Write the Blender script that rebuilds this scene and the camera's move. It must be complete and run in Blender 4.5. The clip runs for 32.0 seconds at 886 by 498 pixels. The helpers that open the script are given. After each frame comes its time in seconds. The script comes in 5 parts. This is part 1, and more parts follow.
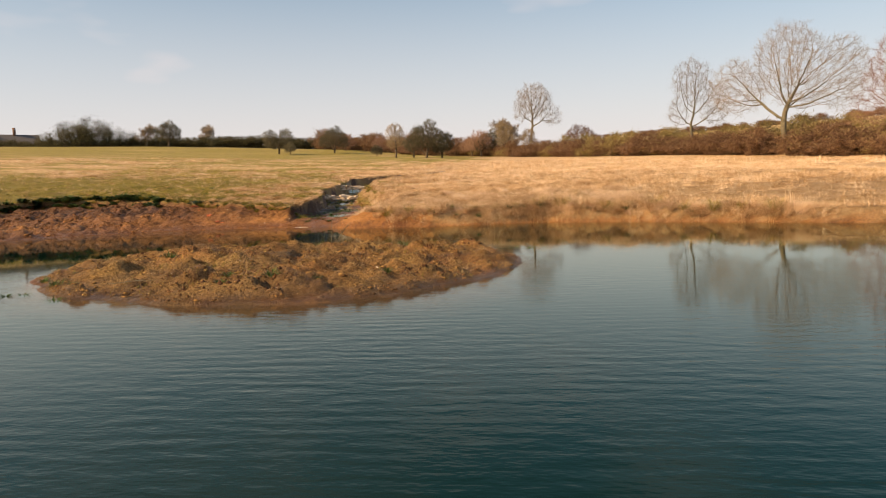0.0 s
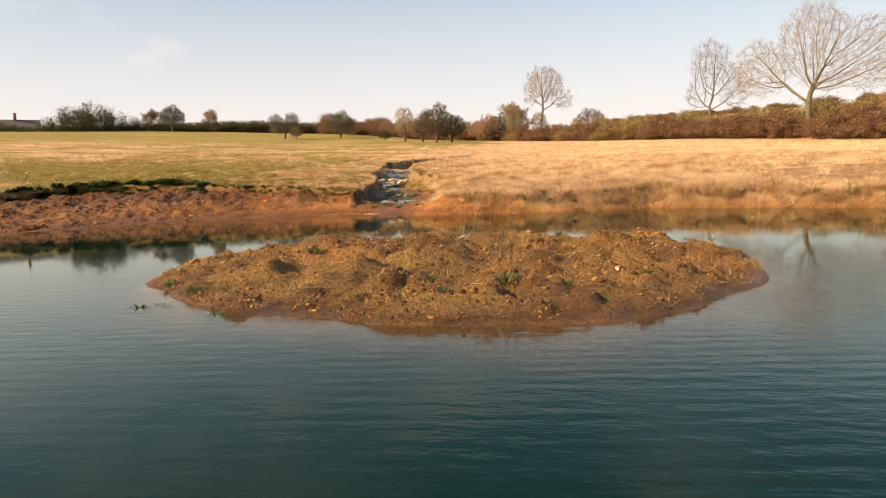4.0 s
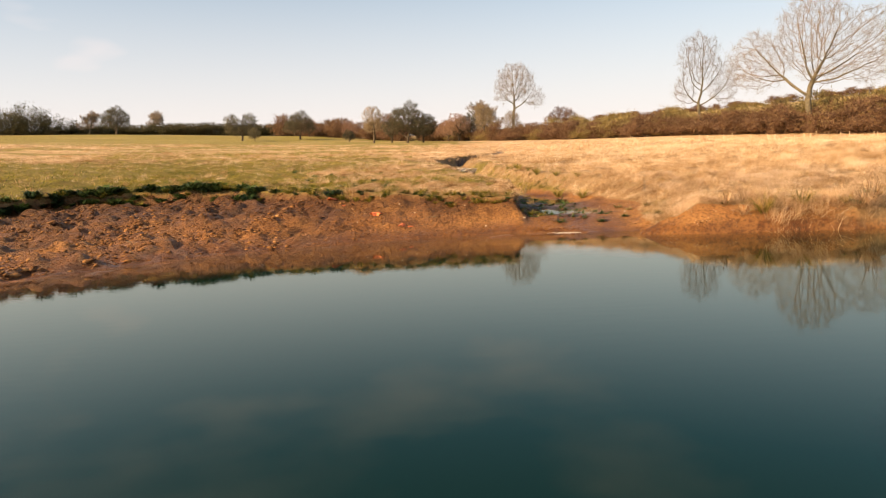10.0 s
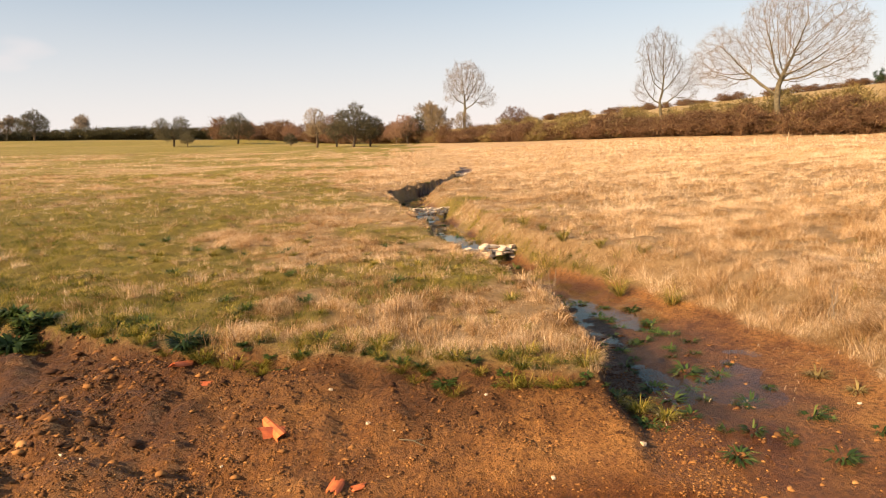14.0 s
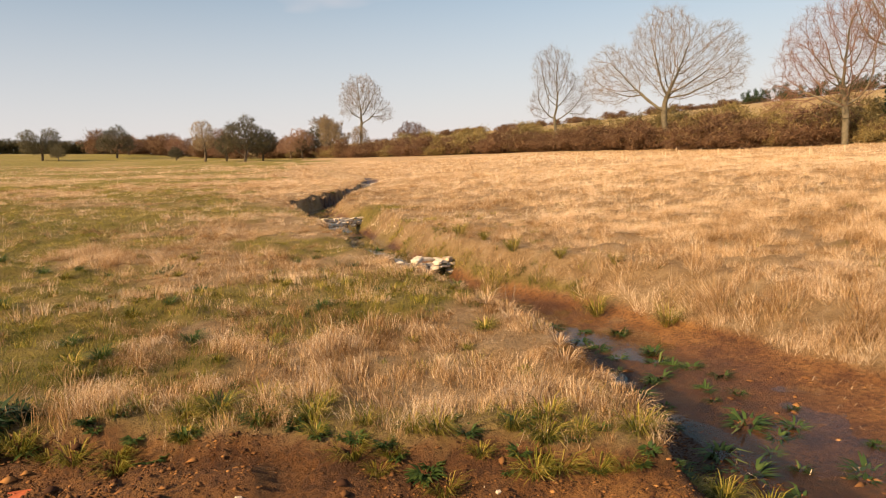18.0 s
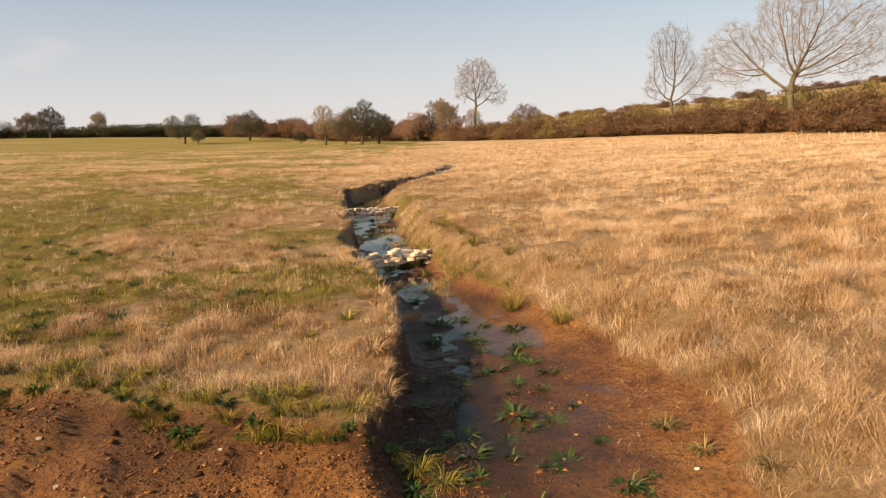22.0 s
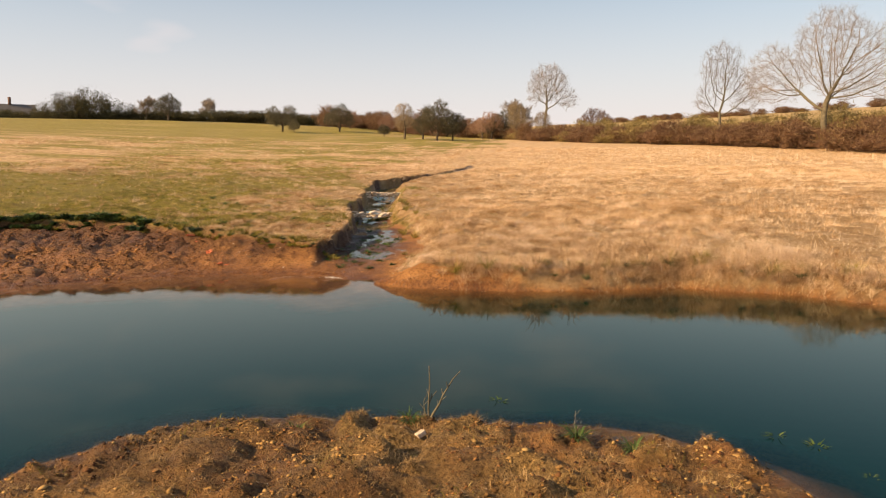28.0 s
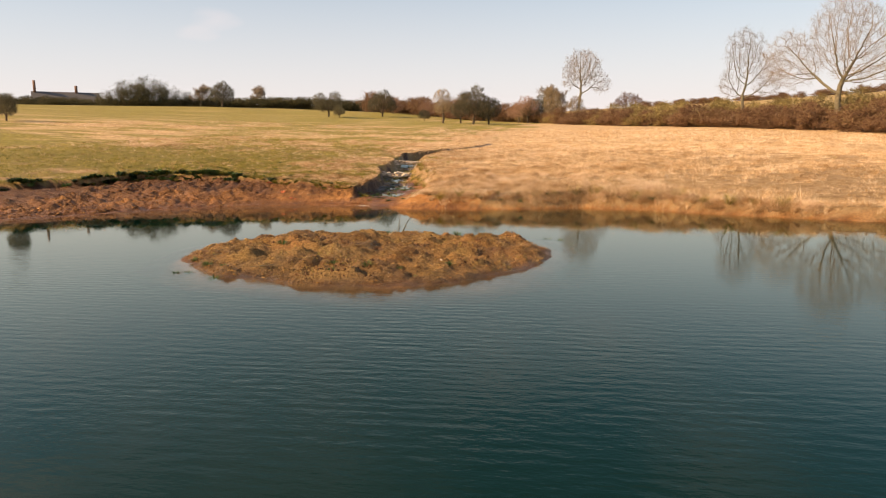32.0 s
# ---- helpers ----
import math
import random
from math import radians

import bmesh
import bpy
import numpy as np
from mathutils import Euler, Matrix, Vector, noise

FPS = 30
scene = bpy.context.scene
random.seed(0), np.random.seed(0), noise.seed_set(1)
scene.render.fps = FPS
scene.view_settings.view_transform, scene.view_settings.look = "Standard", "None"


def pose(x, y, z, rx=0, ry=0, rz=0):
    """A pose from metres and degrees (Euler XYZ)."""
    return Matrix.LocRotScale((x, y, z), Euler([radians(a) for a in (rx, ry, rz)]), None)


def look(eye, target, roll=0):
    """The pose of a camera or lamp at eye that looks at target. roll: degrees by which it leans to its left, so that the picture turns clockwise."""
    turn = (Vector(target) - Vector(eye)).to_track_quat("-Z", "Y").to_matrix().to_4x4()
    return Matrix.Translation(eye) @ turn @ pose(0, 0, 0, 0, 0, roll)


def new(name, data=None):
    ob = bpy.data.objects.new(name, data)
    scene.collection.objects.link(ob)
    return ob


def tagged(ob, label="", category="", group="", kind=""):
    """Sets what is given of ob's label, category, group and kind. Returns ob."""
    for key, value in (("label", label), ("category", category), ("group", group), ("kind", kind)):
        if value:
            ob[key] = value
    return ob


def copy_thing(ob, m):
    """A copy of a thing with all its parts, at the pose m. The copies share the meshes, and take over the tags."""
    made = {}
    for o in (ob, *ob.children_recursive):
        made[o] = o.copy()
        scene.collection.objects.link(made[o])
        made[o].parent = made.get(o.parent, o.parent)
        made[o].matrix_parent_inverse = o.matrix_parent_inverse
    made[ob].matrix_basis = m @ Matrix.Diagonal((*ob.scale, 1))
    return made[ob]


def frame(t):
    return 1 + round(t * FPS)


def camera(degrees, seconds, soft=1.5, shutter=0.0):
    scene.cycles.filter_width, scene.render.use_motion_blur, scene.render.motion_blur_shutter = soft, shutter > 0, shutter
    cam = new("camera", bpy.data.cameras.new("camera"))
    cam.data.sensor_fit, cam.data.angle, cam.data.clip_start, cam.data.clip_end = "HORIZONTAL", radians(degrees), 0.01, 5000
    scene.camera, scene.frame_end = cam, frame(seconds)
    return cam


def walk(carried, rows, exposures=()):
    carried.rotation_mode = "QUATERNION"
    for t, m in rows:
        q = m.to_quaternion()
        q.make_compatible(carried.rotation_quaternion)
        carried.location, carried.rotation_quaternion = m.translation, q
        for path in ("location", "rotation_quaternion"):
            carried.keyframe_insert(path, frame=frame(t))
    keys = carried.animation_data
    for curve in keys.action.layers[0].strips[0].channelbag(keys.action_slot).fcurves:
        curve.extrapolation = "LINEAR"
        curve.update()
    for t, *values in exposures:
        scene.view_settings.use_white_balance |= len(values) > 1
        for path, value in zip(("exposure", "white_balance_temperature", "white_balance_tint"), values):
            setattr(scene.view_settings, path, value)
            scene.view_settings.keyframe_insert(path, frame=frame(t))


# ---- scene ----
cam = camera(66.9, 32.0, soft=1.15)
PATH = [
    (0, (9.865, -9.842, 1.098), (9.579, -7.870, 0.918), -1.93),
    (0.5, (9.744, -9.713, 1.135), (9.447, -7.747, 0.914), -2.10),
    (1, (9.525, -9.409, 1.140), (9.213, -7.448, 0.902), -2.23),
    (1.5, (9.253, -9.193, 1.132), (8.936, -7.232, 0.896), -2.22),
    (2, (8.893, -9.050, 1.134), (8.583, -7.088, 0.902), -2.16),
    (2.5, (8.507, -8.946, 1.116), (8.205, -6.982, 0.889), -2.07),
    (4.5, (6.689, -8.061, 1.103), (6.408, -6.094, 0.880), -2.11),
    (5, (6.195, -7.829, 1.130), (5.918, -5.861, 0.905), -2.21),
    (5.5, (5.731, -7.567, 1.132), (5.456, -5.598, 0.908), -2.20),
    (6, (5.263, -7.064, 1.104), (4.973, -5.098, 0.881), -2.27),
    (6.5, (4.811, -6.618, 1.081), (4.511, -4.653, 0.859), -2.25),
    (7, (4.208, -6.148, 1.067), (3.913, -4.183, 0.845), -2.28),
    (7.5, (3.614, -5.631, 1.035), (3.318, -3.665, 0.815), -2.24),
    (8, (2.964, -4.961, 0.977), (2.671, -2.995, 0.761), -2.24),
    (8.5, (2.376, -4.197, 0.984), (2.083, -2.231, 0.763), -2.34),
    (9, (1.811, -3.271, 0.986), (1.530, -1.303, 0.764), -2.38),
    (9.5, (1.347, -2.461, 1.023), (1.110, -0.487, 0.802), -2.48),
    (10, (0.807, -1.593, 1.198), (0.673, 0.390, 0.975), -2.78),
    (10.5, (0.404, -0.816, 1.409), (0.354, 1.171, 1.185), -3.06),
    (11, (-0.000, 0.000, 1.643), (-0.000, 1.987, 1.418), -3.12),
    (11.5, (-0.356, 0.842, 1.816), (-0.329, 2.829, 1.589), -3.12),
    (12, (-0.486, 1.932, 1.976), (-0.453, 3.919, 1.746), -3.32),
    (12.5, (-0.284, 3.141, 2.124), (-0.271, 5.127, 1.892), -3.67),
    (13, (0.032, 4.530, 2.352), (0.020, 6.516, 2.110), -3.88),
    (13.5, (0.096, 5.660, 2.509), (0.093, 7.645, 2.263), -4.01),
    (14, (0.018, 6.659, 2.519), (0.035, 8.645, 2.284), -3.69),
    (14.5, (-0.145, 7.446, 2.442), (-0.109, 9.434, 2.218), -3.44),
    (16.5, (-0.568, 9.026, 2.236), (-0.514, 11.015, 2.034), -3.61),
    (17, (-0.500, 9.166, 2.220), (-0.392, 11.153, 2.021), -4.14),
    (17.5, (-0.441, 9.073, 2.239), (-0.237, 11.052, 2.035), -3.89),
    (18, (-0.420, 8.952, 2.245), (-0.095, 10.914, 2.038), -3.85),
    (18.5, (-0.329, 8.854, 2.225), (0.060, 10.806, 2.023), -4.00),
    (19, (0.076, 8.846, 2.242), (0.429, 10.804, 2.039), -4.18),
    (19.5, (0.496, 8.880, 2.299), (0.789, 10.848, 2.091), -4.37),
    (20, (0.922, 8.923, 2.363), (1.134, 10.900, 2.145), -4.27),
    (20.5, (1.264, 8.936, 2.389), (1.392, 10.918, 2.158), -4.43),
    (21, (1.474, 8.796, 2.401), (1.536, 10.780, 2.158), -4.08),
    (21.5, (1.756, 8.458, 2.386), (1.754, 10.443, 2.146), -4.00),
    (22, (2.081, 7.936, 2.367), (2.042, 9.921, 2.130), -3.53),
    (22.5, (2.410, 7.384, 2.364), (2.358, 9.368, 2.124), -2.73),
    (23, (2.759, 6.646, 2.376), (2.700, 8.630, 2.129), -1.99),
    (23.5, (3.080, 5.848, 2.383), (3.002, 7.831, 2.136), -1.36),
    (24, (3.504, 4.892, 2.399), (3.383, 6.874, 2.153), -1.19),
    (24.5, (3.929, 3.864, 2.426), (3.761, 5.842, 2.182), -0.96),
    (25, (4.459, 2.741, 2.494), (4.236, 4.713, 2.250), -0.95),
    (25.5, (4.987, 1.617, 2.550), (4.733, 3.586, 2.307), -0.87),
    (27.5, (6.756, -3.092, 2.628), (6.500, -1.124, 2.383), -0.76),
    (28, (7.137, -4.384, 2.629), (6.852, -2.420, 2.382), -0.63),
    (28.5, (7.560, -5.451, 2.623), (7.228, -3.496, 2.365), -0.64),
    (29, (8.000, -6.735, 2.610), (7.631, -4.789, 2.332), -0.67),
    (29.5, (8.410, -7.889, 2.409), (8.024, -5.947, 2.127), -0.58),
    (30, (8.820, -8.988, 2.106), (8.426, -7.047, 1.830), -0.56),
    (30.5, (9.207, -10.048, 1.881), (8.808, -8.106, 1.612), -0.61),
    (31, (9.585, -11.101, 1.802), (9.185, -9.161, 1.532), -0.64),
    (31.5, (9.930, -11.985, 1.847), (9.525, -10.047, 1.569), -0.69),
    (32, (10.202, -12.578, 1.926), (9.790, -10.642, 1.639), -0.72),
]
walk(cam, [(t, look(eye, target, roll)) for t, eye, target, roll in PATH],
     exposures=[(0.0, 0.44, 7650, 9), (1.0, 0.62, 7900, 10), (3.0, 0.72, 7950, 10), (13.0, 0.70, 7950, 10), (18.0, 0.42, 7700, 9), (25.0, 0.44, 7750, 9), (32.0, 0.60, 7700, 10)])

# ---- light ----
SUN_FROM = Vector((-0.74, -0.45, 0.49)).normalized()
world = bpy.data.worlds.new("world")
scene.world = world
world.use_nodes = True
wn, wl = world.node_tree.nodes, world.node_tree.links
bg = wn["Background"]
sky = wn.new("ShaderNodeTexSky")
sky.sky_type = "NISHITA"
sky.sun_disc = False
sky.sun_elevation = math.asin(SUN_FROM.z)
sky.sun_rotation = math.atan2(SUN_FROM.x, SUN_FROM.y)
sky.air_density, sky.dust_density, sky.ozone_density = 1.1, 0.5, 2.5
coord = wn.new("ShaderNodeTexCoord")
stretch = wn.new("ShaderNodeMapping")
stretch.inputs["Scale"].default_value = (1.1, 1.1, 3.4)
stretch.inputs["Rotation"].default_value = (0.25, 0.5, 0.3)
wl.new(coord.outputs["Generated"], stretch.inputs["Vector"])
cloud = wn.new("ShaderNodeTexNoise")
cloud.inputs["Scale"].default_value = 2.0
cloud.inputs["Detail"].default_value = 4
cloud.inputs["Roughness"].default_value = 0.5
wl.new(stretch.outputs["Vector"], cloud.inputs["Vector"])
veil = wn.new("ShaderNodeMapRange")
veil.inputs["From Min"].default_value, veil.inputs["From Max"].default_value = 0.40, 0.66
veil.inputs["To Min"].default_value, veil.inputs["To Max"].default_value = 0.0, 0.72
wl.new(cloud.outputs["Fac"], veil.inputs["Value"])
parts = wn.new("ShaderNodeSeparateXYZ")
wl.new(coord.outputs["Generated"], parts.inputs["Vector"])
low = wn.new("ShaderNodeMapRange")
for key, v in zip(("From Min", "From Max", "To Min", "To Max"), (0.03, 0.37, 1.0, 0.05)):
    low.inputs[key].default_value = v
wl.new(parts.outputs["Z"], low.inputs["Value"])
thick = wn.new("ShaderNodeMath")
thick.operation = "MAXIMUM"
wl.new(veil.outputs["Result"], thick.inputs[0])
wl.new(low.outputs["Result"], thick.inputs[1])
pale = wn.new("ShaderNodeMix")
pale.data_type = "RGBA"
pale.inputs["B"].default_value = (10.3, 9.8, 11.1, 1)
wl.new(thick.outputs[0], pale.inputs["Factor"])
azure = wn.new("ShaderNodeMix")
azure.data_type, azure.blend_type = "RGBA", "MULTIPLY"
azure.inputs["Factor"].default_value = 1.0
azure.inputs["B"].default_value = (0.95, 1.62, 1.80, 1)
wl.new(sky.outputs["Color"], azure.inputs["A"])
wl.new(azure.outputs["Result"], pale.inputs["A"])
wl.new(pale.outputs["Result"], bg.inputs["Color"])
bg.inputs["Strength"].default_value = 0.057
sun = new("sun", bpy.data.lights.new("sun", "SUN"))
sun.data.energy, sun.data.angle, sun.data.color = 6.3, radians(0.6), (1.0, 0.72, 0.44)
sun.matrix_world = look((0, 0, 60), Vector((0, 0, 60)) - SUN_FROM)


# ---- materials ----
def material(name):
    m = bpy.data.materials.new(name)
    m.use_nodes = True
    return m, m.node_tree.nodes, m.node_tree.links, m.node_tree.nodes["Principled BSDF"]


def noise_tex(n, l, scale, detail=4, rough=0.6, space=None):
    t = n.new("ShaderNodeTexNoise")
    t.inputs["Scale"].default_value, t.inputs["Detail"].default_value, t.inputs["Roughness"].default_value = scale, detail, rough
    if space:
        l.new(space, t.inputs["Vector"])
    return t.outputs["Fac"]


def ramp(n, l, fac, stops):
    r = n.new("ShaderNodeValToRGB")
    r.color_ramp.elements[0].position, r.color_ramp.elements[1].position = stops[0][0], stops[-1][0]
    r.color_ramp.elements[0].color, r.color_ramp.elements[1].color = (*stops[0][1], 1), (*stops[-1][1], 1)
    for p, c in stops[1:-1]:
        r.color_ramp.elements.new(p).color = (*c, 1)
    l.new(fac, r.inputs["Fac"])
    return r.outputs["Color"]


def blend(n, l, fac, a, b, mode="MIX"):
    m = n.new("ShaderNodeMix")
    m.data_type, m.blend_type = "RGBA", mode
    for key, v in (("Factor", fac), ("A", a), ("B", b)):
        if isinstance(v, (int, float)):
            m.inputs[key].default_value = v
        elif isinstance(v, tuple):
            m.inputs[key].default_value = (*v, 1)
        else:
            l.new(v, m.inputs[key])
    return m.outputs["Result"]


def remap(n, l, v, a, b, c, d):
    m = n.new("ShaderNodeMapRange")
    for key, x in zip(("From Min", "From Max", "To Min", "To Max"), (a, b, c, d)):
        m.inputs[key].default_value = x
    l.new(v, m.inputs["Value"])
    return m.outputs["Result"]


def attribute(n, name):
    a = n.new("ShaderNodeAttribute")
    a.attribute_name = name
    return a.outputs["Fac"]


def bump(n, l, p, height, strength, distance):
    b = n.new("ShaderNodeBump")
    b.inputs["Strength"].default_value, b.inputs["Distance"].default_value = strength, distance
    l.new(height, b.inputs["Height"])
    l.new(b.outputs["Normal"], p.inputs["Normal"])
    return b


def plain(name, stops, scale, rough=0.85, strength=0.4, distance=0.01, detail=5, metal=0.0):
    """A noise-varied material with a colour ramp and relief, at real size."""
    m, n, l, p = material(name)
    space = n.new("ShaderNodeNewGeometry").outputs["Position"]
    fac = noise_tex(n, l, scale, detail, 0.6, space)
    info = n.new("ShaderNodeObjectInfo")
    mixed = n.new("ShaderNodeMath")
    mixed.operation = "MULTIPLY_ADD"
    mixed.inputs[1].default_value, mixed.inputs[2].default_value = 0.30, -0.15
    l.new(info.outputs["Random"], mixed.inputs[0])
    add = n.new("ShaderNodeMath")
    l.new(fac, add.inputs[0])
    l.new(mixed.outputs[0], add.inputs[1])
    l.new(ramp(n, l, add.outputs[0], stops), p.inputs["Base Color"])
    p.inputs["Roughness"].default_value, p.inputs["Metallic"].default_value = rough, metal
    bump(n, l, p, noise_tex(n, l, scale * 4, 4, 0.6, space), strength, distance)
    return m


def ground_material():
    m, n, l, p = material("earth_and_turf")
    space = n.new("ShaderNodeNewGeometry").outputs["Position"]
    mud_mask, wet, green = attribute(n, "mud"), attribute(n, "wet"), attribute(n, "green")
    big, mid, fine = (noise_tex(n, l, s, 5, 0.62, space) for s in (0.55, 3.2, 22.0))
    mud_a = ramp(n, l, mid, [(0.30, (0.10, 0.038, 0.016)), (0.45, (0.36, 0.165, 0.060)), (0.66, (0.56, 0.285, 0.100))])
    mud_b = ramp(n, l, big, [(0.36, (0.17, 0.058, 0.028)), (0.60, (0.52, 0.245, 0.075))])
    mud = blend(n, l, 0.45, mud_a, mud_b)
    mud = blend(n, l, remap(n, l, fine, 0.46, 0.62, 0.0, 0.6), mud, (0.075, 0.030, 0.016))
    # dark earth; also the painted shade along the brook's left bank
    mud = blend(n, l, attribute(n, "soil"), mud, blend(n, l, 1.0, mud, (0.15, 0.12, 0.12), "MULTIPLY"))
    mud = blend(n, l, remap(n, l, green, 0.0, 1.0, 0.0, 0.75), mud, ramp(n, l, noise_tex(n, l, 30.0, 3, 0.7, space), [(0.36, (0.10, 0.066, 0.022)), (0.62, (0.42, 0.275, 0.105))]))
    damp = blend(n, l, wet, (1.0, 1.0, 1.0), (0.44, 0.36, 0.34))
    mud = blend(n, l, 1.0, mud, damp, "MULTIPLY")
    straw = ramp(n, l, mid, [(0.30, (0.33, 0.190, 0.090)), (0.5, (0.64, 0.430, 0.245)), (0.70, (0.82, 0.61, 0.40))])
    lush = ramp(n, l, mid, [(0.30, (0.12, 0.100, 0.016)), (0.5, (0.25, 0.215, 0.035)), (0.70, (0.45, 0.335, 0.098))])
    turf = blend(n, l, green, straw, lush)
    turf = blend(n, l, remap(n, l, attribute(n, "thatch"), 0.0, 1.0, 0.0, 0.65), turf, blend(n, l, green, ramp(n, l, noise_tex(n, l, 45.0, 3, 0.7, space), [(0.36, (0.055, 0.032, 0.014)), (0.62, (0.30, 0.185, 0.085))]), ramp(n, l, noise_tex(n, l, 45.0, 3, 0.7, space), [(0.36, (0.045, 0.038, 0.010)), (0.62, (0.27, 0.21, 0.045))])))
    turf = blend(n, l, remap(n, l, fine, 0.3, 0.75, 0.0, 0.5), turf, (0.13, 0.085, 0.030))
    turf = blend(n, l, remap(n, l, noise_tex(n, l, 1.1, 4, 0.65, space), 0.50, 0.66, 0.0, 0.35), turf, (0.17, 0.105, 0.042))
    l.new(blend(n, l, mud_mask, turf, mud), p.inputs["Base Color"])
    l.new(remap(n, l, wet, 0.0, 1.0, 0.92, 0.30), p.inputs["Roughness"])
    p.inputs["Specular IOR Level"].default_value = 0.35
    bump(n, l, p, noise_tex(n, l, 11.0, 8, 0.75, space), 1.0, 0.12)
    return m


def water_material(name, deep, film):
    """Water: a clear film over the bed that closes with depth, under a mirror that follows Fresnel."""
    m, n, l, p = material(name)
    n.remove(p)
    space = n.new("ShaderNodeNewGeometry").outputs["Position"]
    depth = attribute(n, "depth")
    calm = noise_tex(n, l, 0.16, 2, 0.5, space)
    long = n.new("ShaderNodeMapping")
    long.inputs["Scale"].default_value = (1.0, 3.2, 1.0)
    long.inputs["Rotation"].default_value = (0, 0, -0.15)
    l.new(space, long.inputs["Vector"])
    ripple = noise_tex(n, l, 5.2, 3, 0.55, long.outputs["Vector"])
    train = n.new("ShaderNodeTexWave")
    train.bands_direction = "Y"
    for key, v in (("Scale", 1.25), ("Distortion", 3.2), ("Detail", 1.5), ("Detail Scale", 0.45)):
        train.inputs[key].default_value = v
    l.new(long.outputs["Vector"], train.inputs["Vector"])
    long.inputs["Scale"].default_value = (0.7, 1.6, 1.0)
    both = n.new("ShaderNodeMath")
    both.operation = "MULTIPLY_ADD"
    both.inputs[1].default_value = 0.11
    l.new(train.outputs["Fac"], both.inputs[0])
    l.new(ripple, both.inputs[2])
    b = n.new("ShaderNodeBump")
    b.inputs["Distance"].default_value = film
    l.new(both.outputs[0], b.inputs["Height"])
    axes = n.new("ShaderNodeSeparateXYZ")
    l.new(space, axes.inputs["Vector"])
    breeze = n.new("ShaderNodeMath")
    breeze.operation = "MULTIPLY"
    l.new(remap(n, l, calm, 0.38, 0.62, 0.15, 1.0), breeze.inputs[0])
    l.new(remap(n, l, axes.outputs["Y"], 0.0, -8.0, 0.07, 1.0), breeze.inputs[1])
    l.new(breeze.outputs[0], b.inputs["Strength"])
    gloss = n.new("ShaderNodeBsdfGlossy")
    gloss.inputs["Roughness"].default_value = 0.035
    gloss.inputs["Color"].default_value = (0.84, 0.87, 0.78, 1)
    clear = n.new("ShaderNodeBsdfTransparent")
    clear.inputs["Color"].default_value = (0.96, 0.91, 0.87, 1)
    murk = n.new("ShaderNodeBsdfDiffuse")
    murk.inputs["Color"].default_value = (*deep, 1)
    body = n.new("ShaderNodeMixShader")
    l.new(remap(n, l, depth, 0.0, 0.25, 0.08, 1.0), body.inputs["Fac"])
    l.new(clear.outputs[0], body.inputs[1])
    l.new(murk.outputs[0], body.inputs[2])
    edge = n.new("ShaderNodeLayerWeight")
    fifth = n.new("ShaderNodeMath")
    fifth.operation = "POWER"
    fifth.inputs[1].default_value = 5.4
    l.new(edge.outputs["Facing"], fifth.inputs[0])
    fres = n.new("ShaderNodeMath")
    fres.operation = "MULTIPLY_ADD"
    fres.inputs[1].default_value, fres.inputs[2].default_value = 0.98, 0.016
    l.new(fifth.outputs[0], fres.inputs[0])
    top = n.new("ShaderNodeMixShader")
    l.new(fres.outputs[0], top.inputs["Fac"])
    l.new(body.outputs[0], top.inputs[1])
    l.new(gloss.outputs[0], top.inputs[2])
    for s in (gloss, edge):
        l.new(b.outputs["Normal"], s.inputs["Normal"])
    l.new(top.outputs[0], n["Material Output"].inputs["Surface"])
    return m


def blade_material(name, stops, gloss=0.55, through_light=0.25):
    m, n, l, p = material(name)
    colour = ramp(n, l, attribute(n, "tone"), stops)
    l.new(colour, p.inputs["Base Color"])
    p.inputs["Roughness"].default_value = gloss
    p.inputs["Specular IOR Level"].default_value = 0.2
    thin = n.new("ShaderNodeBsdfTranslucent")
    l.new(colour, thin.inputs["Color"])
    mix = n.new("ShaderNodeMixShader")
    mix.inputs["Fac"].default_value = through_light
    l.new(p.outputs[0], mix.inputs[1])
    l.new(thin.outputs[0], mix.inputs[2])
    l.new(mix.outputs[0], n["Material Output"].inputs["Surface"])
    return m


EARTH = ground_material()
POND = water_material("pond_water", (0.0014, 0.0125, 0.0100), 0.0085)
BROOK = water_material("brook_water", (0.020, 0.024, 0.024), 0.008)
STRAW = blade_material("dry_grass_blades", [(0.0, (0.20, 0.105, 0.042)), (0.3, (0.46, 0.285, 0.135)), (0.65, (0.75, 0.55, 0.365)), (1.0, (0.88, 0.73, 0.56))])
LUSH = blade_material("green_grass_blades", [(0.0, (0.055, 0.070, 0.011)), (0.35, (0.175, 0.170, 0.024)), (0.7, (0.39, 0.305, 0.062)), (1.0, (0.64, 0.47, 0.18))])
THATCH = blade_material("brown_dead_grass", [(0.0, (0.060, 0.036, 0.014)), (0.5, (0.22, 0.125, 0.048)), (1.0, (0.46, 0.31, 0.15))])
HERB = blade_material("green_herb_leaves", [(0.0, (0.025, 0.050, 0.018)), (0.6, (0.075, 0.13, 0.035)), (1.0, (0.18, 0.22, 0.07))])
BARK = plain("grey_ash_bark", [(0.3, (0.085, 0.072, 0.046)), (0.7, (0.21, 0.18, 0.125))], 3.0, 0.9, 0.5, 0.03)
TWIG = plain("bare_twigs", [(0.3, (0.17, 0.135, 0.105)), (0.7, (0.31, 0.255, 0.205))], 1.2, 0.9, 0.2, 0.01)
